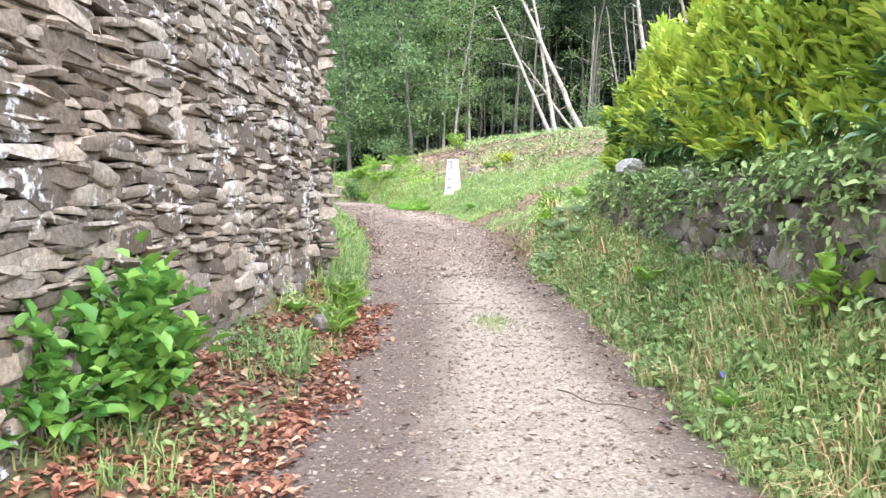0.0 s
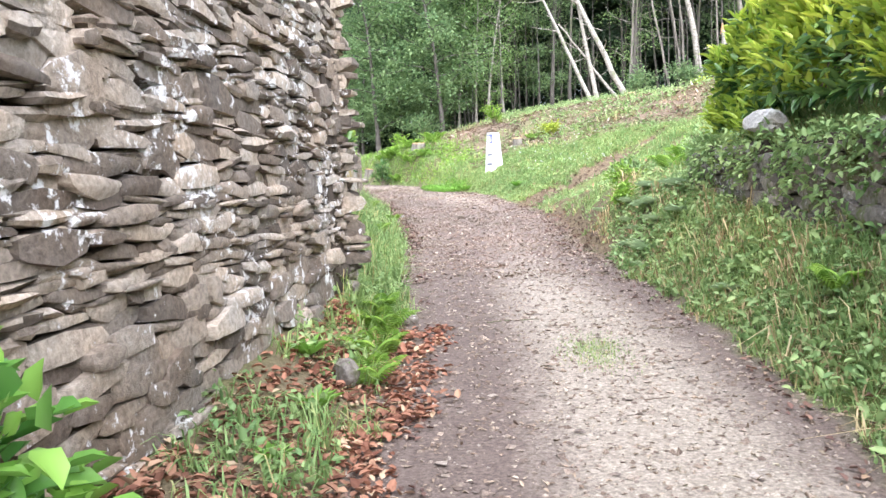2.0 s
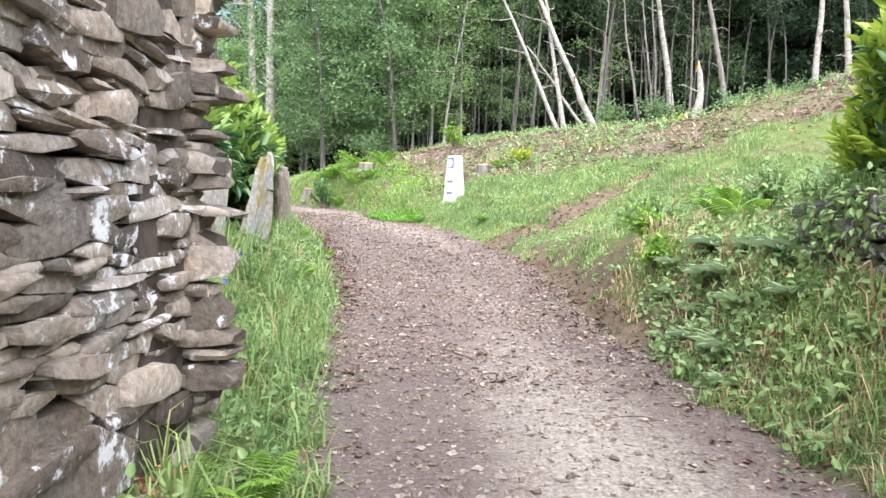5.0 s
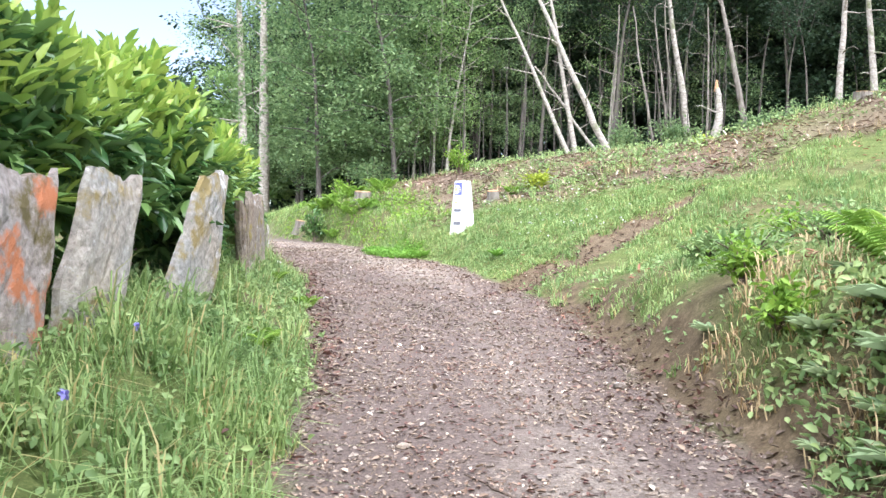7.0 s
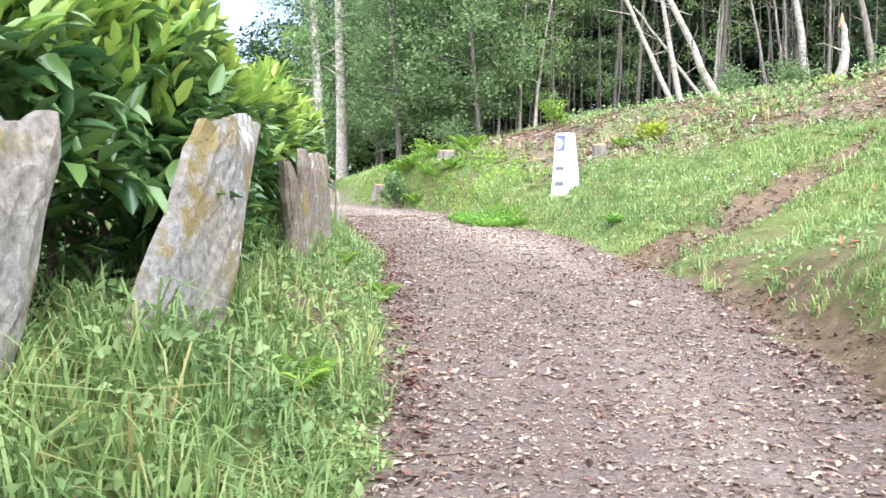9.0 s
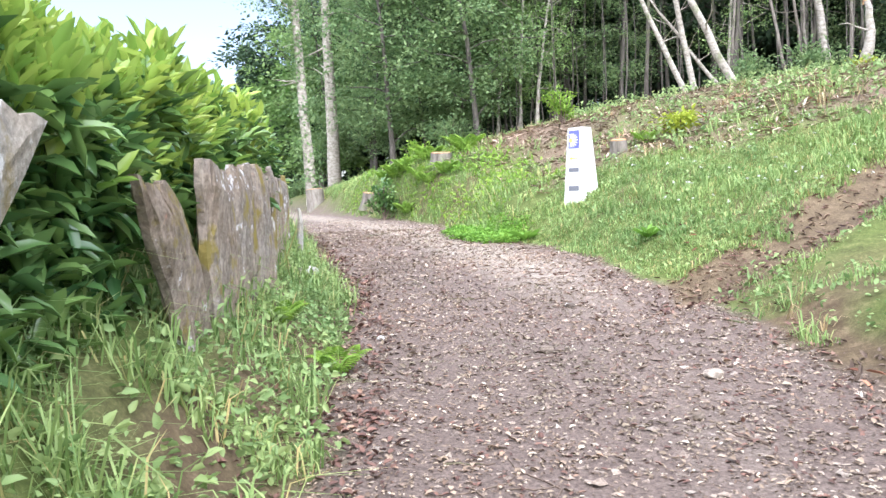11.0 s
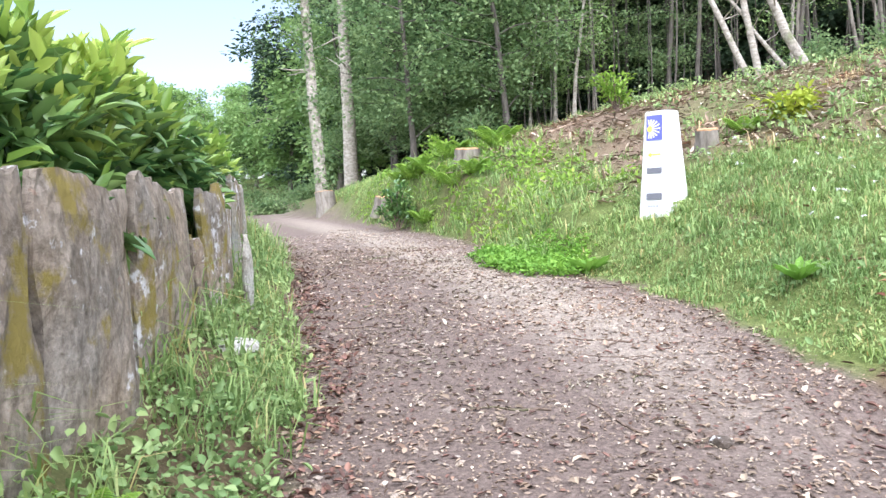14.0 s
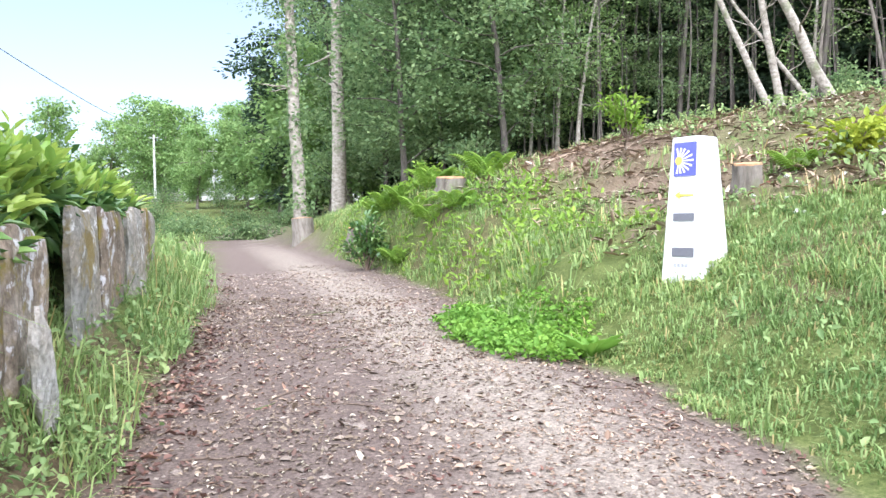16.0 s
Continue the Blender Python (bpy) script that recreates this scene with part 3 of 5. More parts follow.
def tree(name, label, height, girth, crown_low, spread, n, leaf_mat, bark_mat, seed, lean=(0, 0), leaf=0.13, limbs=14, droop=0.2, wander=0.05):
    """A tapering trunk, limbs, and a crown of small leaves in sprays along the limbs."""
    rng = np.random.default_rng(seed)
    root = new(name)
    pts = limb_points((0, 0, -0.25), (lean[0], lean[1], 1), height, 9, rng, wander)
    rad = np.linspace(girth, girth * 0.15, 10)
    rad[0] *= 1.35
    v, f = tube_arrays(pts, rad, 9)
    child("trunk", quads("trunk", v, f, bark_mat), root)
    wood, bs, ds = [], [], []
    for i in range(limbs):
        u = crown_low + (1 - crown_low) * (i + rng.random()) / limbs
        q = u * 9
        p = pts[int(min(q, 8))] + (pts[min(int(q) + 1, 9)] - pts[int(min(q, 8))]) * (q - int(q) if q < 9 else 0)
        az = i * 2.4 + rng.normal(0, 0.4)
        reach = spread * (0.45 + 0.75 * math.sin(math.pi * min(1, (1 - u) / (1 - crown_low) * 0.75 + 0.2))) * rng.uniform(0.7, 1.15)
        lp = limb_points(p, (math.cos(az), math.sin(az), rng.uniform(0.1, 0.6)), reach, 5, rng, 0.2)
        wood.append(tube_arrays(lp, np.linspace(girth * 0.28, 0.012, 6), 5))
        m = int(n / limbs)
        # sprays of leaves hang off the outer part of each limb
        sprays = max(3, int(reach * 3.2))
        for s in range(sprays):
            w = rng.uniform(0.25, 1.0) * 5
            c = lp[int(min(w, 4))] + (lp[int(min(w, 4)) + 1] - lp[int(min(w, 4))]) * (w - int(min(w, 4)))
            c = c + rng.normal(0, 0.22 + 0.1 * reach, 3) * [1, 1, 0.7]
            k = max(4, m // sprays)
            size = rng.uniform(0.25, 0.55) * (0.6 + spread * 0.16)
            o = rng.normal(0, 1, (k, 3)) * size * [1, 1, 0.38]
            o[:, 2] -= droop * np.hypot(o[:, 0], o[:, 1])
            bs.append(c + o), ds.append(unit(o + rng.normal(0, 0.3, (k, 3))))
    v, f = joined(wood)
    child("branchwork", quads("branchwork", v, f, bark_mat), root)
    bs, ds = np.concatenate(bs), np.concatenate(ds)
    up = unit(rand_dirs(len(bs), rng) * 0.7 + [0, 0, 1.0])
    side = unit(np.cross(ds, up))
    L = rng.uniform(0.7, 1.35, (len(bs), 1)) * leaf
    v = np.stack([bs, bs + ds * L * 0.5 + side * L * 0.33, bs + ds * L, bs + ds * L * 0.5 - side * L * 0.33], 1).reshape(-1, 3)
    f = np.arange(len(bs) * 4).reshape(-1, 4)
    child("crown", quads("crown", v, f, leaf_mat), root)
    return tagged(root, label, "tree")


def conifer(seed, height):
    rng = np.random.default_rng(seed)
    root = new("conifer")
    v, f = tube_arrays(np.array([[0, 0, -0.3], [0.05, 0, height * 0.5], [0, 0, height]]), [0.22, 0.13, 0.02], 7)
    child("trunk", quads("trunk", v, f, M_BARK), root)
    bs, ds = [], []
    for z in np.arange(height * 0.15, height, 0.32):
        reach = (height - z) * 0.24 + 0.25
        for az in rng.uniform(0, 6.28, 9):
            s = rng.uniform(0.1, 1, 14)
            d = np.array([math.cos(az), math.sin(az), -0.25])
            bs.append(np.array([0, 0, z]) + d * s[:, None] * reach + rng.normal(0, 0.07, (14, 3)))
            ds.append(unit(d + rng.normal(0, 0.5, (14, 3))))
    bs, ds = np.concatenate(bs), np.concatenate(ds)
    v, f = leaf_arrays(bs, ds, rand_dirs(len(bs), rng), rng.uniform(0.25, 0.45, len(bs)), 0.12 * np.ones(len(bs)))
    child("crown", quads("crown", v, f, M_CONIFER), root)
    return tagged(root, "dark green conifer above the far woods", "tree")


def place(ob, x, y, turn=0.0, size=1.0, sink=0.0):
    m = pose(x, y, float(ground_z(x, y)) - sink, 0, 0, turn)
    ob.matrix_basis = m
    ob.scale = (size,) * 3
    return ob


def again(ob, x, y, turn, size=1.0):
    c = copy_thing(ob, pose(x, y, float(ground_z(x, y)), 0, 0, turn))
    c.scale = (size,) * 3
    return c


# ---------- the stone house beside the lane ----------
HOUSE_A, HOUSE_B = (-2.36, -2.0), (-1.40, 9.28)
wall_house = masonry("wall_house", HOUSE_A, HOUSE_B, -0.1, 4.6, 0.6, (M_STONE, M_STONE_ISLAND), "tall rubble wall of flat grey-brown schist stones with white lichen",
                     lambda c: c[1] > 5.2 and 0.5 < c[2] < 1.9, seed=5)
wall_house_end = masonry("wall_house_end", HOUSE_B, (-7.5, 9.8), 0.4, 4.6, 0.55, (M_STONE, M_STONE_ISLAND), "end wall of the house in grey schist rubble",
                         lambda c: False, seed=6)

bm = bmesh.new()
for a, e in (((-2.36, -2.0), (-9.2, -2.4)), ((-9.2, -2.4), (-7.5, 9.8))):
    d = Vector((e[0] - a[0], e[1] - a[1], 0))
    n = Vector((d.y, -d.x, 0)).normalized() * 0.5
    q = [bm.verts.new((*c, z)) for z in (-0.5, 4.6) for c in ((a[0], a[1]), (e[0], e[1]), (e[0] - n.x, e[1] - n.y), (a[0] - n.x, a[1] - n.y))]
    for k in ((0, 1, 2, 3), (4, 5, 6, 7), (0, 1, 5, 4), (1, 2, 6, 5), (2, 3, 7, 6), (3, 0, 4, 7)):
        bm.faces.new([q[i] for i in k])
tagged(part("wall_house_back", bm, M_MORTAR), "plain back walls of the stone house", "wall", kind="structure")
bm = bmesh.new()
low = [(-1.2, 9.6), (-2.15, -2.4), (-9.5, -2.7), (-7.7, 10.1)]
eaves = [bm.verts.new((x, y, z)) for z in (4.62, 4.75) for x, y in low]
for k in ((0, 1, 2, 3), (0, 1, 5, 4), (1, 2, 6, 5), (2, 3, 7, 6), (3, 0, 4, 7), (4, 5, 6, 7)):
    bm.faces.new([eaves[i] for i in k])
tagged(part("roof", bm, M_ROOF), "slate-coloured roof over the stone house", "roof", kind="structure")

# ---------- retaining wall under the right-hand hedge ----------
wall_garden = masonry("wall_garden", (wall_right(11.2), 11.2), (wall_right(-2.0), -2.0), 0.65, 1.78, 0.5, (M_OLDSTONE, M_OLDSTONE_ISLAND),
                      "low mossy dry-stone retaining wall below the laurel hedge", lambda c: 3.5 < c[1] < 11.3, course=(0.05, 0.11), lengths=(0.12, 0.36), seed=8,
                      top=lambda s: 1.74 + 0.08 * math.sin(s * 2.1))

# ---------- hedges ----------
hedge("laurel_hedge", "dense laurel hedge with yellow-green new shoots on the garden wall", lambda y: wall_right(y) + 1.0, lambda y: np.interp(y, [0, 7, 10, 11.5], [3.5, 3.4, 3.25, 2.9]) + wiggle(y, y, 3.0, 0.1),
      -1.5, 11.6, 0.85, lambda y: 1.96 + wiggle(y, y, 1.7, 0.2), 17000, 21, -1, 0.8, 0.13)


def fence_x(y):
    return np.interp(y, [9.5, 12, 14.4, 17, 19, 21.5, 25, 27], [-2.35, -2.26, -2.1, -2.4, -2.65, -3.2, -4.35, -5.2])


hedge("laurel_hedge", "tall laurel hedge with broad leaves growing over the slab fence", lambda y: fence_x(y) - 0.9, lambda y: np.interp(y, [10, 12, 18, 20, 22, 27], [2.9, 2.72, 2.56, 2.6, 2.58, 2.4]) + wiggle(y, y, 2.6, 0.12),
      9.9, 26.5, 0.72, lambda y: ground_z(fence_x(y), y) + 0.62, 15000, 22, 1, 0.3, 0.155, 5000, M_GREEN_SHOOT)


# ---------- upright slab fence ----------
def slab(foot, head, top, mat, label, out=0.0, thick=0.09, seed=0):
    """An upright slab split along its bedding: foot and head give its near and far edge along the fence, top the height of its two upper corners."""
    rng = np.random.default_rng(seed + int(foot[0] * 100))
    mid = (foot[0] + foot[1]) / 2
    x0 = float(fence_x(mid)) + out
    z0 = float(ground_z(x0, mid))
    nu, nv = 14, 16
    ph = rng.uniform(0, 6.28, 8)
    chips = rng.uniform(0, 1, nu + 1) ** 3 * 0.04
    ridge = np.cumsum(rng.normal(0, 0.0025, nu + 1))
    ridge -= ridge.mean()
    bm = bmesh.new()
    grid = {}
    for side in (0, 1):
        for i in range(nu + 1):
            for j in range(nv + 1):
                u, v = i / nu, j / nv
                a0, a1 = (foot[k] + (head[k] - foot[k]) * v for k in (0, 1))
                a0 += 0.025 * math.sin(v * 7 + ph[0]) + 0.012 * math.sin(v * 19 + ph[1]) + 0.03 * max(0, v - 0.9) / 0.1
                a1 += 0.025 * math.sin(v * 6 + ph[2]) + 0.012 * math.sin(v * 17 + ph[3]) - 0.03 * max(0, v - 0.9) / 0.1
                y = a0 + (a1 - a0) * u
                tz = top[0] + (top[1] - top[0]) * u - chips[i] + 0.02 * math.sin(u * 6 + ph[4])
                z = z0 - 0.25 + (tz - z0 + 0.25) * v
                edge = min(u, 1 - u, 1 - v)
                slim = 0.45 + 0.55 * min(1, edge / 0.12)
                x = float(fence_x(y)) + out + (side - 0.5) * thick * slim + ridge[i] * (1 if side else 0.5) + 0.012 * math.sin(v * 5 + u * 4 + ph[5]) + rng.normal(0, 0.003)
                grid[side, i, j] = bm.verts.new((x - x0, y - mid, z - z0))
    for side in (0, 1):
        for i in range(nu):
            for j in range(nv):
                bm.faces.new([grid[side, *q] for q in ((i, j), (i + 1, j), (i + 1, j + 1), (i, j + 1))])
    rim = [(i, 0) for i in range(nu)] + [(nu, j) for j in range(nv)] + [(i, nv) for i in range(nu, 0, -1)] + [(0, j) for j in range(nv, 0, -1)]
    for p, q in zip(rim, rim[1:] + rim[:1]):
        bm.faces.new([grid[0, *p], grid[0, *q], grid[1, *q], grid[1, *p]])
    ob = part("stone_slab", bm, mat)
    ob.location = (x0, mid, z0)
    return tagged(ob, label, "stone slab", "slab fence along the lane")


GREY, RUSTY, MOSSY = "grey slate slab standing upright in the grass", "upright slate slab with a patch of orange lichen", "weathered brown slate slab with moss and white streaks"
LEANING = "grey slate slab leaning over in the grass"
for foot, head, top, mat, lab in (
        ((9.55, 10.15), (9.6, 10.2), (1.8, 1.85), M_SLAB, GREY), ((10.2, 10.72), (10.25, 10.8), (1.9, 1.86), M_SLAB_MOSS, MOSSY),
        ((10.8, 11.3), (10.85, 11.5), (1.92, 1.93), M_SLAB_MOSS, MOSSY), ((11.37, 12.0), (11.58, 12.2), (1.93, 1.95), M_SLAB_RUST, RUSTY),
        ((12.1, 12.74), (12.45, 13.16), (1.99, 2.0), M_SLAB, GREY), ((13.3, 14.05), (14.15, 15.35), (2.1, 2.18), M_SLAB, LEANING),
        ((16.7, 17.2), (16.08, 16.55), (1.99, 1.96), M_SLAB_MOSS, "narrow leaning slab grown with moss"),
        ((17.15, 17.78), (17.05, 17.72), (2.1, 2.08), M_SLAB_MOSS, MOSSY), ((17.8, 18.4), (17.76, 18.42), (2.1, 2.13), M_SLAB_MOSS, MOSSY),
        ((18.42, 19.3), (18.45, 19.28), (2.14, 2.1), M_SLAB_MOSS, MOSSY), ((19.32, 20.38), (19.34, 20.42), (2.15, 2.1), M_SLAB_MOSS, MOSSY),
        ((20.5, 20.68), (20.48, 20.66), (1.84, 1.8), M_SLAB_MOSS, "short broken slab with yellow moss"),
        ((20.85, 21.5), (20.84, 21.52), (2.1, 2.14), M_SLAB_MOSS, MOSSY), ((21.54, 22.2), (21.55, 22.2), (2.16, 2.1), M_SLAB_MOSS, MOSSY),
        ((22.68, 23.4), (22.66, 23.42), (2.24, 2.26), M_SLAB, GREY), ((23.45, 24.2), (23.45, 24.22), (2.27, 2.22), M_SLAB_MOSS, MOSSY),
        ((24.4, 25.1), (24.4, 25.1), (2.25, 2.3), M_SLAB, GREY), ((25.2, 26.0), (25.2, 26.0), (2.3, 2.28), M_SLAB_MOSS, MOSSY), ((26.1, 26.9), (26.1, 26.9), (2.3, 2.24), M_SLAB, GREY)):
    slab(foot, head, top, mat, lab)
slab((21.75, 21.95), (21.45, 21.62), (1.72, 1.78), M_BOULDER, "small pale slab tipped against the fence", 0.17, 0.05, 3)

# ---------- waymark pillar ----------
def pillar():
    root = new("waymark_pillar")
    base, topw, h = 0.35, 0.22, 1.1
    bm = bmesh.new()
    rings = [(base, -0.25), (base, 0.0), (topw, h)]
    loops = [[bm.verts.new((sx * w / 2, sy * w / 2, z)) for sx, sy in ((-1, -1), (1, -1), (1, 1), (-1, 1))] for w, z in rings]
    for a, e in zip(loops, loops[1:]):
        for i in range(4):
            bm.faces.new([a[i], a[(i + 1) % 4], e[(i + 1) % 4], e[i]])
    bm.faces.new(loops[-1])
    bm.faces.new(loops[0][::-1])
    bmesh.ops.bevel(bm, geom=bm.edges[:], offset=0.009, segments=2, affect="EDGES")
    part("shaft", bm, M_CONCRETE, root)
    tilt = math.degrees(math.atan2((base - topw) / 2, h))

    def on_face(name, outline, mat, z, proud, parent=root, label="", depth=0.006):
        """A thin piece on the sloping front face at height z."""
        bm = bmesh.new()
        lo = [bm.verts.new((px, 0.0, pz)) for px, pz in outline]
        hi = [bm.verts.new((px, -depth, pz)) for px, pz in outline]
        k = len(lo)
        bm.faces.new(hi)
        bm.faces.new(lo[::-1])
        for i in range(k):
            bm.faces.new([lo[i], lo[(i + 1) % k], hi[(i + 1) % k], hi[i]])
        ob = part(name, bm, mat, parent, label)
        if parent is root:
            w = base + (topw - base) * z / h
            ob.matrix_basis = pose(0, -w / 2 - proud, z, -tilt)
        else:
            ob.matrix_basis = pose(0, -proud, 0)
        return ob

    tile = on_face("tile", [(-0.085, -0.115), (0.085, -0.115), (0.085, 0.115), (-0.085, 0.115)], M_BLUE, 0.945, 0.002, label="blue glazed tile with a yellow shell")
    hub = (-0.045, -0.01)
    for i in range(11):
        a = radians(-100 + i * 20)
        r0, r1, wd = 0.024, 0.1 + 0.012 * math.cos(a * 2), 0.007
        d, s = (math.cos(a), math.sin(a)), (-math.sin(a), math.cos(a))
        tip = (min(hub[0] + d[0] * r1, 0.078), max(-0.105, min(0.105, hub[1] + d[1] * r1)))
        on_face("ray", [(hub[0] + d[0] * r0 - s[0] * 0.003, hub[1] + d[1] * r0 - s[1] * 0.003), (tip[0] - s[0] * wd, tip[1] - s[1] * wd), (tip[0] + s[0] * wd, tip[1] + s[1] * wd), (hub[0] + d[0] * r0 + s[0] * 0.003, hub[1] + d[1] * r0 + s[1] * 0.003)], M_RAY, 0, 0.006, tile, depth=0.003)
    on_face("shell_heart", [(hub[0] + 0.027 * math.cos(k), hub[1] + 0.03 * math.sin(k)) for k in np.linspace(0, 6.0, 12)], M_SHELL, 0, 0.008, tile, depth=0.003)
    on_face("arrow", [(-0.075, 0), (-0.03, 0.026), (-0.04, 0.007), (0.07, 0.005), (0.07, -0.006), (-0.04, -0.007), (-0.03, -0.026)], M_SHELL, 0.70, 0.002, label="yellow arrow")
    for z, w, hh in ((0.55, 0.08, 0.026), (0.31, 0.083, 0.031)):
        on_face("metal_plate", [(-w, -hh), (w, -hh), (w, hh), (-w, hh)], M_PLATE, z, 0.002, label="dark grey plate")
    for dx, ww in ((-0.06, 0.012), (-0.03, 0.012), (0.0, 0.01), (0.03, 0.013)):
        on_face("letter_bar", [(dx - ww, -0.012), (dx + ww, -0.012), (dx + ww, 0.012), (dx - ww, 0.012)], M_INK, 0.22, 0.002, depth=0.002)
    x, y = 0.3, 24.6
    root.matrix_basis = pose(x, y, 1.535, 0, 0, -43)
    root.scale = (1.09, 1.09, 1.09)
    return tagged(root, "white concrete waymark pillar with blue shell tile in grass", "milestone")


pillar()

# ---------- the woods ----------
oak = place(tree("oak_tree", "tall oak with grey trunk at the edge of the woods", 13, 0.13, 0.1, 3.6, 11000, M_WOOD_LEAF, M_DARK_BARK, 31, leaf=0.17, limbs=22), -5.4, 46.5, 0)
birch = place(tree("birch_tree", "slender young birch with light green leaves", 9.5, 0.085, 0.2, 1.9, 4200, M_BIRCH_LEAF, M_PALE_BARK, 32, leaf=0.1, limbs=18, droop=0.5), 0.67, 46.8, 0)
thin = place(tree("thin_tree", "thin bare-stemmed tree in the dark woods", 12, 0.085, 0.5, 2.2, 2600, M_SHADED_LEAF, M_DARK_BARK, 33, leaf=0.15), 3.0, 50, 0)
deep = place(tree("wood_tree", "leafy tree deep in the woods, leaves coloured dark for shade", 14, 0.2, 0.04, 4.0, 11000, M_SHADED_LEAF, M_DARK_BARK, 34, leaf=0.27, limbs=20), -2.0, 56, 0)
rng = np.random.default_rng(11)
for x, y, s in ((-1.8, 45.5, 1.0), (-3.2, 51.0, 1.1), (2.5, 52.0, 1.1), (15.5, 51.0, 0.9), (25.0, 49.0, 0.9), (-8.0, 57.0, 1.1), (30, 43, 1.0), (-4.2, 48.5, 0.62), (-2.6, 48.0, 0.55), (-6.8, 50.5, 0.7), (-0.6, 50.5, 0.65), (4.2, 47.5, 0.6), (-10.5, 58, 0.9)):
    again(oak, x, y, rng.uniform(0, 360), s * rng.uniform(0.9, 1.1))
for x, y, s in ((1.6, 48.0, 1.0), (0.0, 48.5, 1.1), (-1.0, 49.0, 0.9), (8.3, 46.0, 0.9)):
    again(birch, x, y, rng.uniform(0, 360), s)
for k in range(34):
    x = rng.uniform(-3, 30)
    y = np.interp(x, [-6, 0, 5, 12, 30], [52, 49, 43, 46, 42]) + rng.uniform(0.5, 8)
    again(thin, x, y, rng.uniform(0, 360), rng.uniform(0.7, 1.15))
# back row in the shade-dark leaf colour, added to close sky gaps between trunks
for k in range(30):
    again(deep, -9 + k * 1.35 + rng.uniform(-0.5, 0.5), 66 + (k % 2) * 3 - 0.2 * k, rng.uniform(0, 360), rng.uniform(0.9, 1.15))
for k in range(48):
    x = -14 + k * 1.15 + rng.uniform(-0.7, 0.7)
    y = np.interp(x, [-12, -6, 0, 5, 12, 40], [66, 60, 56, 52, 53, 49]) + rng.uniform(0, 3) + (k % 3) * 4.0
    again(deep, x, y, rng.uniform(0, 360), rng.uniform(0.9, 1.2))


def bare(name, label, x, y, top, girth, mat, seed, snags=6):
    """A bare stem from the ground towards top, with broken side twigs."""
    rng = np.random.default_rng(seed)
    root = new(name)
    z = float(ground_z(x, y))
    root.location = (x, y, z)
    goal = np.array(top) - (x, y, z)
    s = np.linspace(-0.04, 1, 10)[:, None]
    pts = goal * s + np.cumsum(rng.normal(0, 0.03, (10, 3)), 0) * [1, 1, 0.2]
    v, f = tube_arrays(pts, np.linspace(girth * 1.15, girth * 0.5, 10), 9)
    child("trunk", quads("trunk", v, f, mat), root)
    for i in range(snags):
        p = pts[rng.integers(3, 10)]
        lp = limb_points(p, (*rng.normal(0, 1, 2), 0.3), rng.uniform(0.5, 1.8), 4, rng, 0.25)
        v, f = tube_arrays(lp, np.linspace(girth * 0.25, 0.008, 5), 5)
        child("twig", quads("twig", v, f, mat), root)
    return tagged(root, label, "tree")


bare("bare_tree", "pale leaning birch stem on the hillside", 5.4, 40, (2.7, 40, 10.9), 0.09, M_PALE_BARK, 1)
bare("bare_tree", "pale birch stem in a leaning clump", 5.7, 40.2, (4.6, 40.2, 11.5), 0.1, M_PALE_BARK, 2)
bare("bare_tree", "thick pale leaning birch stem", 6.9, 40, (3.7, 40.3, 11.5), 0.13, M_PALE_BARK, 3)
bare("bare_tree", "thin pale stem crossing a leaning clump", 6.6, 40.3, (3.9, 40.6, 8.4), 0.065, M_PALE_BARK, 4)
bare("bare_tree", "tall grey bare trunk on the hill", 11.8, 45, (10.6, 45, 14), 0.16, M_PALE_BARK, 5)
bare("bare_tree", "tall grey bare trunk on the hill", 14.5, 45, (12.9, 45, 14), 0.14, M_BARK, 6)
bare("bare_tree", "tall pale trunk at the top of the hill", 18.7, 45, (19.1, 45, 15), 0.16, M_PALE_BARK, 7)
bare("bare_tree", "tall pale trunk at the top of the hill", 20.6, 45, (19.8, 45, 15), 0.17, M_PALE_BARK, 8)
for k, x in enumerate((9.9, 10.6, 10.9, 12.6, 8.1)):
    bare("bare_tree", "thin bare stem at the edge of the woods", x, 44 + k * 0.3, (x - 1.0 + 0.3 * k, 44.5, 12), 0.06, M_BARK, 20 + k)
sapling = bare("sapling", "thin bare sapling stem in the dark woods", 1.5, 46, (1.3, 46.2, 10.5), 0.03, M_DARK_BARK, 60, 4)
for k in range(50):
    x = -1.5 + k * 0.32 + rng.uniform(-0.3, 0.3)
    y = np.interp(x, [-2, 3, 8, 16], [47.5, 45, 43.5, 44]) + rng.uniform(0, 4)
    again(sapling, x, y, rng.uniform(0, 360), rng.uniform(0.6, 1.1))
stub = bare("snapped_trunk", "thick pale snapped trunk with a torn orange top", 12.15, 42.8, (12.2, 42.8, 8.0), 0.2, M_PALE_BARK, 61, 1)
bm = bmesh.new()
bmesh.ops.create_cone(bm, cap_ends=True, segments=9, radius1=0.12, radius2=0.03, depth=0.5)
torn = part("torn_wood", bm, M_CUT, stub, "torn orange heartwood")
torn.location = (0.05, 0, 8.15 - stub.location.z)
bare("ivy_tree", "tall knotty trunk beside the lane with ivy", -7.75, 41.5, (-8.1, 41.5, 12.5), 0.19, M_PALE_BARK, 9, 14)
bare("bare_tree", "tall grey trunk beside the bend of the lane", -9.0, 51.5, (-8.9, 51.5, 15), 0.3, M_PALE_BARK, 10, 8)

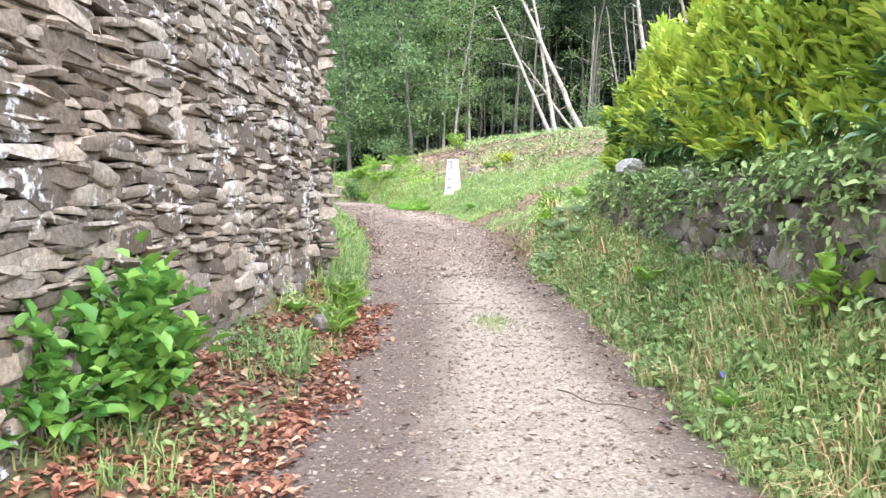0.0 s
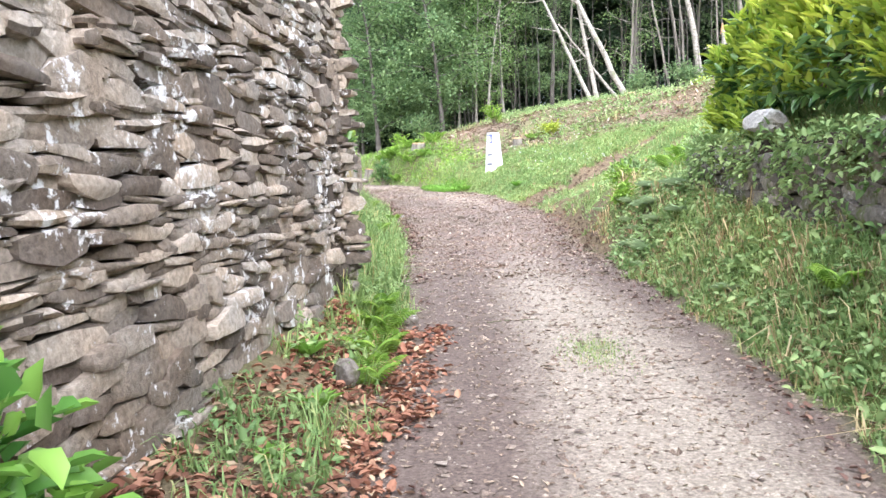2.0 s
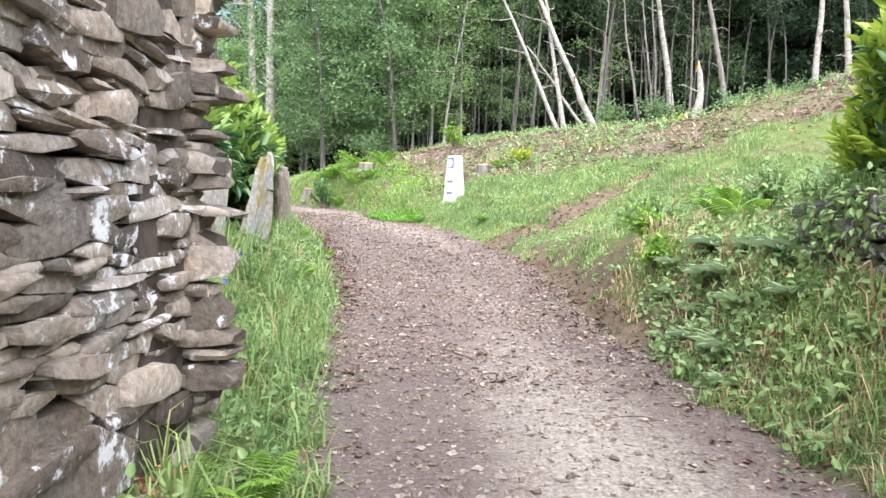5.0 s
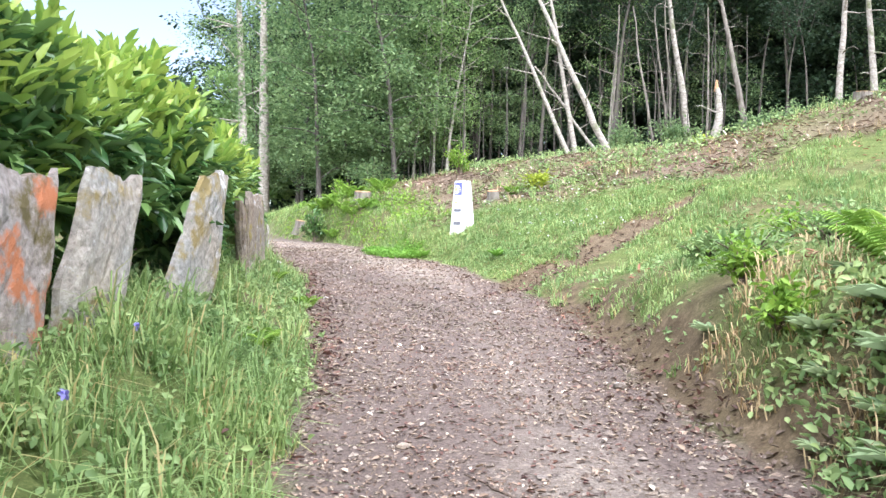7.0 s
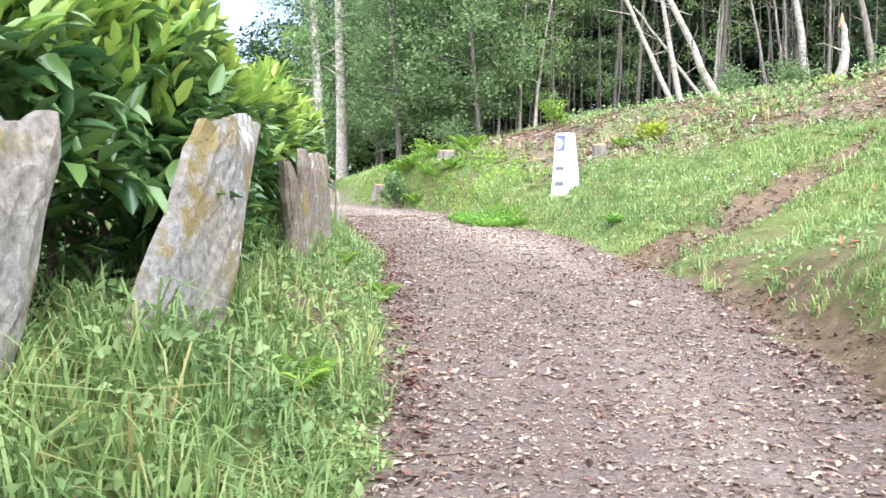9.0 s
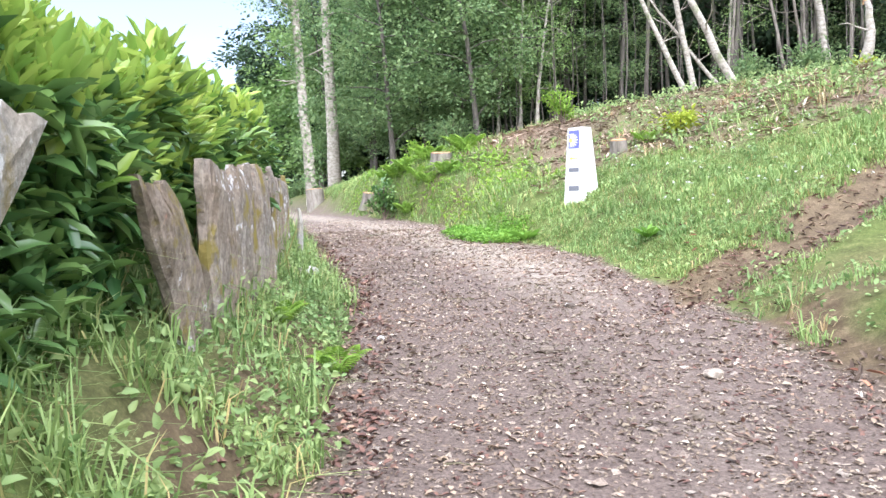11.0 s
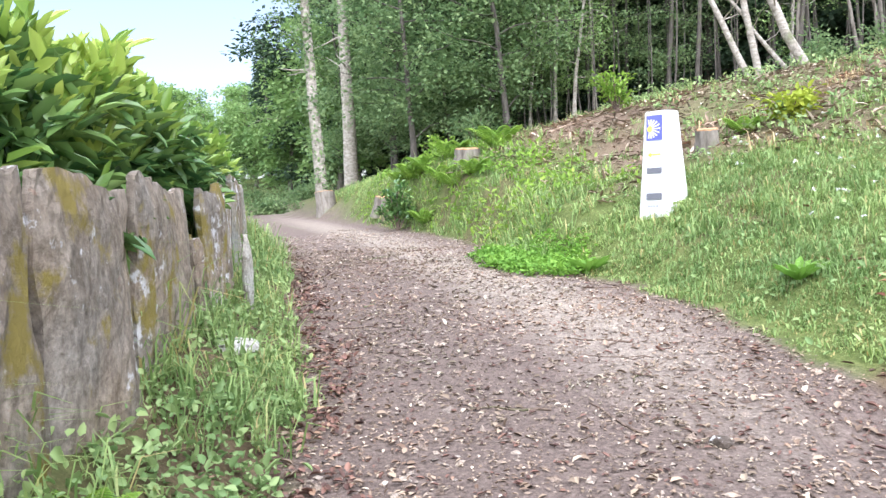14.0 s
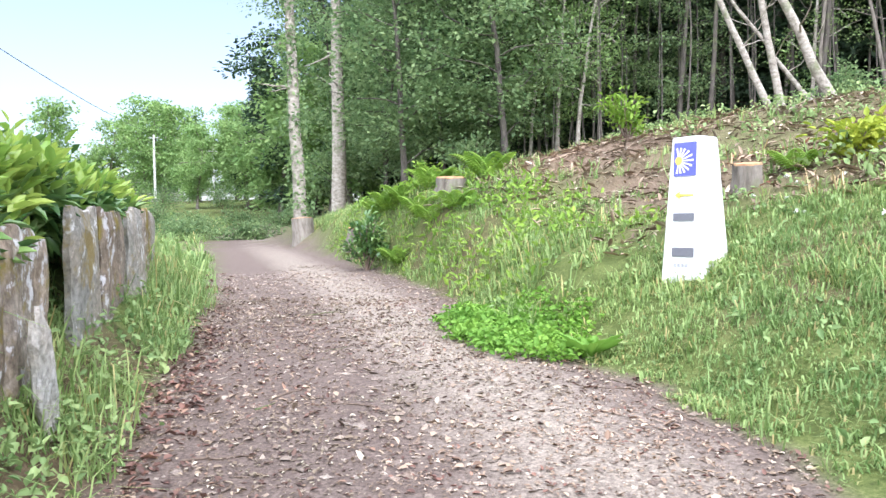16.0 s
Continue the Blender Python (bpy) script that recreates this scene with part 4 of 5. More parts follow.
# ---------- far distance beyond the bend ----------
far_oak = place(tree("field_tree", "rounded pale green tree on the far field edge", 8.5, 0.2, 0.15, 3.2, 6500, M_BIRCH_LEAF, M_BARK, 41, leaf=0.3, limbs=16), -20, 84, 0)
for x, y, s in ((-15.5, 72, 0.85), (-17.5, 70, 0.75), (-13, 66, 0.9), (-24, 88, 0.85), (-28, 92, 0.8), (-34, 94, 0.8), (-11, 62, 0.8), (-40, 100, 0.9), (-46, 100, 0.8), (-22, 76, 0.55), (-52, 98, 0.9), (-19, 96, 1.1), (-12, 72, 1.1), (-30, 86, 0.6), (-26, 97, 0.8), (-25, 74, 0.45), (-33, 103, 0.9), (-38, 92, 0.65), (-43, 106, 0.9), (-29, 105, 0.95)):
    again(far_oak, x, y, rng.uniform(0, 360), s * 1.25)
fir = place(conifer(43, 11.5), -21.5, 78, 0)
for x, y, s in ((-20.0, 80, 0.95), (-23, 82, 0.85), (-18.6, 77, 0.85)):
    again(fir, x, y, rng.uniform(0, 360), s)


def shrub(name, label, x, y, width, height, n, mat, leaf, seed, aspect=0.5, lift=0.0):
    rng = np.random.default_rng(seed)
    root = new(name)
    z = float(ground_z(x, y)) + lift
    root.location = (x, y, z)
    stems, tips = [], []
    for k in range(14):
        az, r = rng.uniform(0, 6.28), rng.uniform(0.1, 1)
        top = np.array([math.cos(az) * r * width / 2, math.sin(az) * r * width / 2, height * rng.uniform(0.45, 1.0) * (1.05 - 0.4 * r)])
        p = np.stack([np.zeros(3) + [0, 0, -0.05], top * [0.4, 0.4, 0.55], top])
        stems.append(tube_arrays(p, [0.012, 0.009, 0.004], 5))
        tips.append(p)
    v, f = joined(stems)
    tagged(child("stem", quads("stem", v, f, M_TWIG), root), kind="stuff")
    w = rng.uniform(0.3, 1.05, n)
    which = rng.integers(0, 14, n)
    P = np.stack(tips)[which]
    c = np.where((w < 0.5)[:, None], P[:, 1], P[:, 1] + (P[:, 2] - P[:, 1]) * ((w - 0.5) * 2)[:, None])
    c = c + rng.normal(0, 0.07 * width, (n, 3))
    c[:, 2] = np.abs(c[:, 2])
    d = unit(c * [1, 1, 0.2] + rng.normal(0, 0.25 * width, (n, 3)) + [0, 0, 0.1 * height])
    L = leaf * rng.uniform(0.6, 1.25, n)
    v, f = leaf_arrays(c, d, unit(rand_dirs(n, rng) * 0.4 + [0, 0, 1]), L, L * aspect)
    child("foliage", quads("foliage", v, f, mat), root)
    return tagged(root, label, "shrub")


for i, (x, y, w, h) in enumerate(((-11.5, 47, 2.6, 0.6), (-13.5, 46, 3.0, 0.6), (-15.5, 52, 2.4, 0.9), (-12, 56, 2.5, 0.7), (-19, 55, 3, 1.2), (-24, 66, 4, 2.2), (-21.5, 70, 3, 2.6), (-9.0, 27.0, 2.0, 1.2), (-13.5, 58, 3, 1.1), (-17, 62, 3, 1.4))):
    shrub("field_bush", "low dark green bush at the meadow edge", x, y, w, h, 1200, M_WOOD_LEAF, 0.14, 60 + i)


def house(x, y):
    root = new("far_house")
    root.matrix_basis = pose(x, y, float(ground_z(x, y)), 0, 0, 25)
    bm = bmesh.new()
    w, d, h, r = 3.5, 5.0, 2.6, 1.5
    pts = [(-w, -d, -0.5), (w, -d, -0.5), (w, d, -0.5), (-w, d, -0.5), (-w, -d, h), (w, -d, h), (w, d, h), (-w, d, h), (0, -d, h + r), (0, d, h + r)]
    vs = [bm.verts.new(q) for q in pts]
    for q in ((0, 1, 5, 8, 4), (2, 3, 7, 9, 6), (1, 2, 6, 5), (3, 0, 4, 7), (0, 3, 2, 1), (4, 8, 9, 7), (5, 6, 9, 8)):
        bm.faces.new([vs[i] for i in q])
    part("wall", bm, M_RENDERED, root)
    for s in (-1, 1):
        bm = bmesh.new()
        a = [(0, -d - 0.3, h + r + 0.1), (0, d + 0.3, h + r + 0.1), (s * (w + 0.4), d + 0.3, h - 0.05), (s * (w + 0.4), -d - 0.3, h - 0.05)]
        lo = [bm.verts.new(q) for q in a]
        hi = [bm.verts.new((q[0], q[1], q[2] + 0.15)) for q in a]
        bm.faces.new(lo), bm.faces.new(hi)
        for i in range(4):
            bm.faces.new([lo[i], lo[(i + 1) % 4], hi[(i + 1) % 4], hi[i]])
        part("roof", bm, M_ROOF, root)
    for dx in (-1.5, 1.5):
        bm = bmesh.new()
        bmesh.ops.create_cube(bm, size=1, matrix=pose(dx, -d - 0.01, 1.3) @ Matrix.Diagonal((0.9, 0.08, 1.2, 1)))
        part("window", bm, M_PLATE, root)
    return tagged(root, "pale rendered house with brown roof in the distance", "house")


house(-47, 112)


def pole(x, y, h):
    root = new("utility_pole")
    root.location = (x, y, float(ground_z(x, y)))
    v, f = tube_arrays(np.array([[0, 0, -0.3], [0, 0, h * 0.5], [0, 0, h]]), [0.14, 0.12, 0.09], 8)
    child("post", quads("post", v, f, M_POLE), root)
    v, f = tube_arrays(np.array([[-0.5, 0, h - 0.3], [0, 0, h - 0.3], [0.5, 0, h - 0.3]]), [0.04, 0.04, 0.04], 6)
    child("crossarm", quads("crossarm", v, f, M_POLE), root)
    return tagged(root, "pale concrete utility pole in the far meadow", "pole")


pole(-27, 82, 4.6), pole(-36, 90, 6.2)
ts = np.linspace(0, 1, 14)
wire = np.stack([-5.2 - 30.8 * ts, 12 + 78 * ts, 6.6 + 4.2 * ts - 3.0 * ts * (1 - ts)], 1)
v, f = tube_arrays(wire, np.full(14, 0.014), 5)
tagged(child("overhead_cable", quads("overhead_cable", v, f, M_DARK)), "thin dark overhead cable across the sky", "cable")

# ivy on the knotty trunk
iv = np.random.default_rng(55)
s = np.repeat(iv.uniform(0.0, 1, 60), 26)
c = np.array([-7.75, 41.5, 2.2]) + np.array([-0.35, 0, 9.0]) * s[:, None] + iv.normal(0, 0.2, (1560, 3))
L = iv.uniform(0.08, 0.16, 1560)
v, f = leaf_arrays(c, rand_dirs(1560, iv), rand_dirs(1560, iv) + [0, 0, 1], L, L * 0.7)
tagged(child("ivy", quads("ivy", v, f, M_WOOD_LEAF)), "ivy tufts climbing a knotty pale trunk", "ivy", kind="stuff")

# ---------- single plants and pieces beside the lane ----------
shrub("hydrangea", "leafy hydrangea bush against the rubble wall", -1.62, 4.15, 0.85, 1.0, 1300, M_HYDRANGEA, 0.115, 80, 0.8)
shrub("hydrangea", "low leafy hydrangea shoots at the wall foot", -1.85, 3.6, 0.6, 0.55, 350, M_HYDRANGEA, 0.11, 81, 0.72)
shrub("ivy_bush", "small dark ivy bush on the bank", -3.5, 30.6, 0.75, 0.95, 700, M_LAUREL, 0.1, 82, 0.6)
shrub("bramble", "young sapling on the cleared slope behind the pillar", 0.55, 31.0, 0.9, 1.0, 420, M_FERN, 0.1, 83)
shrub("yellow_shrub", "yellow-green shrub on the cleared slope", 2.0, 26.0, 0.75, 0.42, 420, M_YELLOW, 0.1, 84)
shrub("yellow_shrub", "yellow broom tuft high on the hill", 9.5, 37, 0.9, 0.8, 420, M_YELLOW, 0.13, 85)
shrub("yellow_shrub", "yellow-green bush beside a stump", -3.3, 36.0, 1.0, 0.7, 420, M_FERN, 0.1, 86)
shrub("wall_plant", "pale-leaved young plant hanging at the wall", 2.2, 4.45, 0.5, 0.4, 60, M_FERN, 0.13, 87, 0.5, 0.05)
shrub("laurel_bush", "young laurel shoot beyond the house corner", -2.3, 10.1, 0.5, 1.5, 260, M_SHOOT, 0.13, 88)
# bushes beyond y 46 take the leaf colour darkened for the wood's shade
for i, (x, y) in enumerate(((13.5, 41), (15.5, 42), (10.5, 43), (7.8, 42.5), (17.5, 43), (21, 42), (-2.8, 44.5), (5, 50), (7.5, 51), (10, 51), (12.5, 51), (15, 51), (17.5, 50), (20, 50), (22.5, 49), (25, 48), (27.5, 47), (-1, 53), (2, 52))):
    shrub("understorey_bush", "leafy undergrowth bush at the edge of the woods", x, y, 2.4, 1.5, 900, M_SHADED_LEAF if y > 46 else M_WOOD_LEAF, 0.16, 90 + i)


for i, (x, y, w, h) in enumerate(((1.95, 14.4, 0.7, 0.35), (2.3, 15.2, 0.8, 0.4), (2.8, 13.4, 0.9, 0.5), (1.7, 13.3, 0.5, 0.3), (3.2, 15.5, 0.9, 0.4), (2.4, 16.6, 0.6, 0.3), (3.6, 17.2, 0.9, 0.4), (2.6, 11.9, 0.8, 0.6), (4.2, 14.5, 1.0, 0.5))):
    shrub("bank_weed", "leafy weed clump on the rough bank", x, y, w, h, 420, M_HERB if i % 3 else M_FERN, 0.075, 120 + i)


def stump(x, y, r, h, seed, turn=0):
    rng = np.random.default_rng(seed)
    root = new("tree_stump")
    root.matrix_basis = pose(x, y, float(ground_z(x, y)), rng.uniform(-8, 8), rng.uniform(-8, 8), turn)
    zs = np.array([-0.15, 0.0, h * 0.4, h])
    v, f = tube_arrays(np.stack([0 * zs, 0 * zs, zs], 1), [r * 1.4, r * 1.2, r * 1.02, r], 14)
    v[:, :2] *= 1 + 0.08 * np.sin(np.arctan2(v[:, 1], v[:, 0]) * 5)[:, None]
    child("trunk", quads("trunk", v, f, M_BARK), root)
    bm = bmesh.new()
    bmesh.ops.create_cone(bm, cap_ends=True, segments=14, radius1=r * 0.97, radius2=r * 0.94, depth=0.02, matrix=pose(0, 0, h + 0.006))
    part("cut_face", bm, M_CUT, root, "orange-brown sawn face")
    return tagged(root, "sawn tree stump on the cleared slope", "stump", "stumps on the slope")


for i, (x, y, r, h) in enumerate(((-2.15, 30.4, 0.22, 0.22), (1.05, 26.0, 0.13, 0.22), (2.35, 26.9, 0.24, 0.16), (-7.3, 40.2, 0.3, 0.8), (18.0, 41.5, 0.55, 1.3), (-4.3, 33.5, 0.2, 0.3), (6.9, 39.0, 0.25, 0.3))):
    stump(x, y, r, h, 100 + i)


def boulder(name, label, x, y, z, size, mat, seed, turn=0):
    rng = np.random.default_rng(seed)
    bm = bmesh.new()
    bmesh.ops.create_icosphere(bm, subdivisions=3, radius=0.5)
    shift = Vector(rng.uniform(-50, 50, 3))
    for v in bm.verts:
        n = noise.noise(v.co * 2.6 + shift) * 0.3 + noise.noise(v.co * 7 + shift) * 0.09
        v.co = v.co * (1 + n)
        v.co = Vector(max(-0.42, min(0.42, c)) for c in v.co) * Vector((1, 1, 1)).length / 1.73
        v.co = Vector((v.co.x * size[0], v.co.y * size[1], v.co.z * size[2]))
    ob = part(name, bm, mat)
    ob.matrix_basis = pose(x, y, z, 0, 4, turn)
    return tagged(ob, label, "stone")


boulder("boulder", "pale grey boulder capping the garden wall", 2.2, 9.35, 1.93, np.array([0.34, 0.4, 0.22]), M_BOULDER, 300, 20)
boulder("stone", "rounded grey stone at the edge of the lane", -0.87, 9.03, float(ground_z(-0.87, 9.03)) + 0.03, np.array([0.15, 0.13, 0.11]), M_STONE, 301)
boulder("stone", "flat pale stone lying in the verge", -2.78, 20.5, float(ground_z(-2.78, 20.5)) + 0.05, np.array([0.34, 0.26, 0.1]), M_BOULDER, 302, 40)
boulder("stone", "mossy stone half sunk in leaf litter", -1.12, 7.15, float(ground_z(-1.12, 7.15)) + 0.08, np.array([0.14, 0.22, 0.2]), M_OLDSTONE, 303, 40)
for i, (x, y, s) in enumerate(((-0.57, 18.3, 0.09), (-1.75, 18.75, 0.07), (0.9, 14.05, 0.1), (-0.62, 12.7, 0.06), (0.35, 17.6, 0.1), (0.1, 16.9, 0.07), (-0.3, 19.6, 0.08))):
    boulder("stone", "loose grey-brown stone lying on the lane", x, y, float(ground_z(x, y)) + s * 0.2, np.array([s * 1.3, s, s * 0.6]), M_STONE, 310 + i, i * 50)


def fern(seed=0, fronds=9, length=0.5, mat=None):
    rng = np.random.default_rng(seed)
    root = new("fern")
    for k in range(fronds):
        az = k * 2.4 + rng.normal(0, 0.3)
        s = np.linspace(0.08, 1, 15)
        lean = rng.uniform(0.5, 0.85)
        flat = np.array([math.cos(az), math.sin(az), 0])
        spine = flat * (s * length * lean)[:, None] + np.array([0, 0, 1.0]) * ((s - 0.5 * s**2.4) * length * 0.95)[:, None]
        side = np.array([-flat[1], flat[0], 0])
        w = length * 0.3 * np.sin(np.pi * (s * 0.85 + 0.12)) * (1.15 - s * 0.5)
        base = np.concatenate([spine, spine])
        way = np.concatenate([side + flat * 0.5 + [0, 0, -0.1]] * 15 + [-side + flat * 0.5 + [0, 0, -0.1]] * 15).reshape(-1, 3)
        L = np.concatenate([w, w])
        v, f = leaf_arrays(base, way, np.tile([0, 0, 1.0], (30, 1)), L, np.full(30, length * 0.055))
        tv, tf = tube_arrays(spine, np.linspace(0.005, 0.0015, 15), 4)
        child("frond", quads("frond", *joined([(v, f), (tv, tf)]), mat or M_FERN), root)
    return tagged(root, "bright green fern on the bank", "fern", "ferns on the banks")


f0 = place(fern(1), -2.35, 29.6)
f1 = place(fern(2, 8, 0.38), -1.02, 7.9)
for x, y, s in ((-2.6, 30.2, 1.2), (-2.9, 30.0, 1.0), (-2.0, 29.3, 1.0), (-2.5, 31.0, 1.3), (-3.0, 31.3, 1.1), (-1.6, 30.6, 1.5), (-3.6, 32.4, 1.2), (1.5, 26.1, 0.8), (2.9, 14.2, 1.3), (2.4, 13.2, 1.1), (-3.3, 31.8, 1.3)):
    again(f0, x, y, rng.uniform(0, 360), s)
for x, y, s in ((-1.05, 8.5, 1.1), (-1.0, 7.3, 0.9), (-1.15, 9.0, 1.0), (-1.9, 17.9, 0.8), (-2.35, 18.2, 0.8), (-1.75, 14.3, 0.9), (1.95, 7.4, 0.9)):
    again(f1, x, y, rng.uniform(0, 360), s)


def rosette(seed, leaves, length, aspect, mat, name, label, rise=0.5):
    rng = np.random.default_rng(seed)
    root = new(name)
    for k in range(leaves):
        az = k * 2.4
        d = np.array([[math.cos(az), math.sin(az), rise + 0.5 * k / leaves]])
        L = np.array([length * rng.uniform(0.7, 1.1)])
        v, f = leaf_arrays(d * 0.02, d, np.array([[0, 0, 1.0]]), L, L * aspect, 0.2, 0.35)
        child("leaf", quads("leaf", v, f, mat), root)
    return tagged(root, label, "plant")


fox = place(rosette(1, 18, 0.27, 0.34, M_FOXGLOVE, "foxglove", "pale green foxglove leaves on the bank"), 1.85, 11.9)
for x, y, s in ((1.6, 11.3, 0.9), (2.0, 12.5, 1.0), (1.75, 12.9, 0.8), (2.1, 11.5, 1.1), (1.55, 14.1, 0.6), (1.75, 8.9, 0.6), (1.7, 5.6, 0.5), (2.35, 10.7, 1.1), (2.3, 13.4, 0.9), (1.55, 11.8, 0.7), (1.8, 12.2, 0.8), (1.65, 12.6, 0.6), (2.1, 12.1, 0.8), (1.5, 11.0, 0.6), (1.9, 11.0, 0.7), (1.75, 11.5, 0.8), (2.25, 12.8, 0.7), (1.45, 12.3, 0.5), (1.65, 12.05, 0.65), (1.95, 12.7, 0.7), (1.6, 11.5, 0.6)):
    again(fox, x, y, rng.uniform(0, 360), s)
dock = place(rosette(2, 14, 0.26, 0.3, M_LUSH, "dock_plant", "bright green dock rosette at the lane edge", 1.0), -0.55, 23.85)
for x, y, s in ((-1.2, 6.6, 0.6), (-1.25, 5.9, 0.5), (-1.35, 7.2, 0.7), (1.75, 4.7, 0.7), (0.75, 21.9, 0.9)):
    again(dock, x, y, rng.uniform(0, 360), s)

# ---------- ground cover ----------
def spread(n, xs, ys, ok, rng):
    x, y = rng.uniform(*xs, n), rng.uniform(*ys, n)
    k = ok(x, y)
    return x[k], y[k]


def off_lane(x, y, gap=0.02):
    e = wiggle(x, y, 4.1, 0.08) + wiggle(y, x, 11.0, 0.05)
    clear = np.minimum(x - lane_left(y), lane_right(y) - x) + e < -gap
    return clear & (track_gap(x, y) + 2.2 * e > 0.3)


def in_bounds(x, y):
    """Not inside the house or the garden wall."""
    hx = np.interp(y, [-2, 9.28], [-2.36, -1.40])
    return ((y > 9.45) | (x > hx + 0.05)) & ((y > 11.3) | (x < wall_right(y) - 0.02) | (x > wall_right(y) + 0.35))


def bare_bank(x, y):
    """The raw earth face above the lane."""
    return (y > 12.2) & (y < 18.2) & (x - lane_right(y) < 0.26 + wiggle(y, x, 2.2, 0.22)) & (x > lane_right(y) - 0.1)


def turf_cover(label, xs, ys, tufts, length, per, seed, mat=None, ok=lambda x, y: x == x, width=0.009):
    rng = np.random.default_rng(seed)
    x, y = spread(tufts, xs, ys, lambda x, y: off_lane(x, y) & in_bounds(x, y) & ok(x, y) & ~bare_bank(x, y), rng)
    size = rng.lognormal(0, 0.35, len(x)) * (1 + wiggle(x, y, 1.9, 0.35))
    x, y, size = (np.repeat(q, per) for q in (x, y, size))
    x, y = x + rng.normal(0, 0.035, len(x)), y + rng.normal(0, 0.035, len(x))
    L = np.clip(rng.uniform(*length, len(x)) * size, 0.02, 0.6)
    base = np.stack([x, y, ground_z(x, y) - 0.01], 1)
    v, f = blade_arrays(base, rand_dirs(len(x), rng), L, width * rng.uniform(0.7, 1.5, len(x)), rng.uniform(0.35, 1.3, len(x)))
    ob = child("grass", quads("grass", v, f, mat or M_GRASS))
    return tagged(ob, label, "grass", kind="stuff")


turf_cover("long fresh grass on the verge below the slab fence", (-5.2, -0.9), (8.6, 27), 6000, (0.07, 0.26), 13, 201, ok=lambda x, y: (x > fence_x(y) - 0.9) & ((y < 15) | (wiggle(x, y, 3.1, 1) + 0.5 * wiggle(y, x, 7, 1) > -0.5) | (y > 24)))
turf_cover("grass tufts at the foot of the rubble wall", (-2.2, -0.8), (1, 9.5), 700, (0.06, 0.18), 13, 202, ok=lambda x, y: (wiggle(x, y, 2.1, 1) > 0.1) | (y > 7.7))
turf_cover("rough grass on the bank below the garden wall", (1.2, 2.5), (0.5, 11.5), 3400, (0.05, 0.14), 13, 203)
turf_cover("rough grass on the hillside", (0.9, 8), (10.5, 24), 7000, (0.05, 0.18), 12, 204, ok=lambda x, y: (wiggle(x, y, 1.4, 1) + 0.5 * wiggle(y, x, 4, 1) > -0.3) & (y < clear_edge(x)) & ((y < 17.5) | (track_gap(x, y) > 1) | (wiggle(x, y, 4.2, 1) > 0.2)))
turf_cover("fresh grass round the waymark pillar", (-1.2, 5), (20.5, 27.5), 5200, (0.03, 0.1), 13, 205, ok=lambda x, y: (x - lane_right(y) > 0.2 + 0.3 * wiggle(y, x, 3, 1)) & ((y < clear_edge(x)) | (wiggle(x, y, 3, 1) > 0.5)) & (wiggle(x, y, 2.2, 1) > -0.75))
turf_cover("sparse grass on the cleared slope", (-8, 16), (22.5, 44), 4500, (0.07, 0.24), 10, 206, ok=lambda x, y: (y > clear_edge(x)) & ((x - lane_right(y) < 1.6) | (wiggle(x, y, 0.9, 1) > -0.1)), width=0.012)
turf_cover("long grass on the steep bank at the bend", (-10, 0), (26, 42), 9000, (0.05, 0.15), 10, 209, ok=lambda x, y: (x > lane_right(y)) & (x < lane_right(y) + 1.9), width=0.011)
turf_cover("meadow grass beyond the bend", (-26, -5), (26, 66), 2600, (0.15, 0.4), 10, 207, ok=lambda x, y: x < lane_left(y), width=0.03)
turf_cover("dry straw and old bracken on the hillside", (1.2, 12), (12, 38), 2600, (0.06, 0.2), 8, 210, M_STRAW, ok=lambda x, y: (wiggle(x, y, 1.1, 1) > 0.0) & ((y < 19) | (y > clear_edge(x))))
turf_cover("short grass at the mouth of the side track", (-1.0, 3.0), (19.5, 25), 2600, (0.02, 0.07), 14, 211, ok=lambda x, y: (y > 21) | (wiggle(x, y, 4.2, 1) > 0.15))
turf_cover("dry straw stalks in the verge", (0.9, 3), (1, 14), 1900, (0.08, 0.2), 8, 208, M_STRAW)


def leaf_cover(name, label, xs, ys, n, length, aspect, mat, seed, ok, flat=0.35, clusters=6, height=0.06):
    rng = np.random.default_rng(seed)
    x, y = spread(n, xs, ys, ok, rng)
    x, y = np.repeat(x, clusters), np.repeat(y, clusters)
    x, y = x + rng.normal(0, length[1] * 0.7, len(x)), y + rng.normal(0, length[1] * 0.7, len(x))
    base = np.stack([x, y, ground_z(x, y) + rng.uniform(0.006, height, len(x))], 1)
    L = rng.uniform(*length, len(x))
    v, f = leaf_arrays(base, rand_dirs(len(x), rng, flat) + [0, 0, flat * 0.4], unit(rand_dirs(len(x), rng) * flat + [0, 0, 1]), L, L * aspect)
    return tagged(child(name, quads(name, v, f, mat)), label, kind="stuff", category="ground cover")


cover = lambda x, y: off_lane(x, y) & in_bounds(x, y) & ~bare_bank(x, y)
leaf_cover("herbs", "broad-leaved weeds among the grass of the bank", (1.1, 3.2), (0.5, 13), 3400, (0.03, 0.085), 0.55, M_HERB, 221, cover, 0.8, 7, 0.14)
leaf_cover("herbs", "broad-leaved weeds below the slab fence", (-4.5, -1.0), (4, 26), 4200, (0.025, 0.075), 0.55, M_HERB, 222, lambda x, y: cover(x, y) & ((y > 9.4) & (x > fence_x(y) - 0.1) | (wiggle(x, y, 2.7, 1) > 0.35)), 0.8, 7, 0.14)
leaf_cover("herbs", "low weeds on the grassy slope", (-1, 7), (13, 27), 1500, (0.03, 0.07), 0.55, M_HERB, 223, cover, 0.7, 6, 0.09)
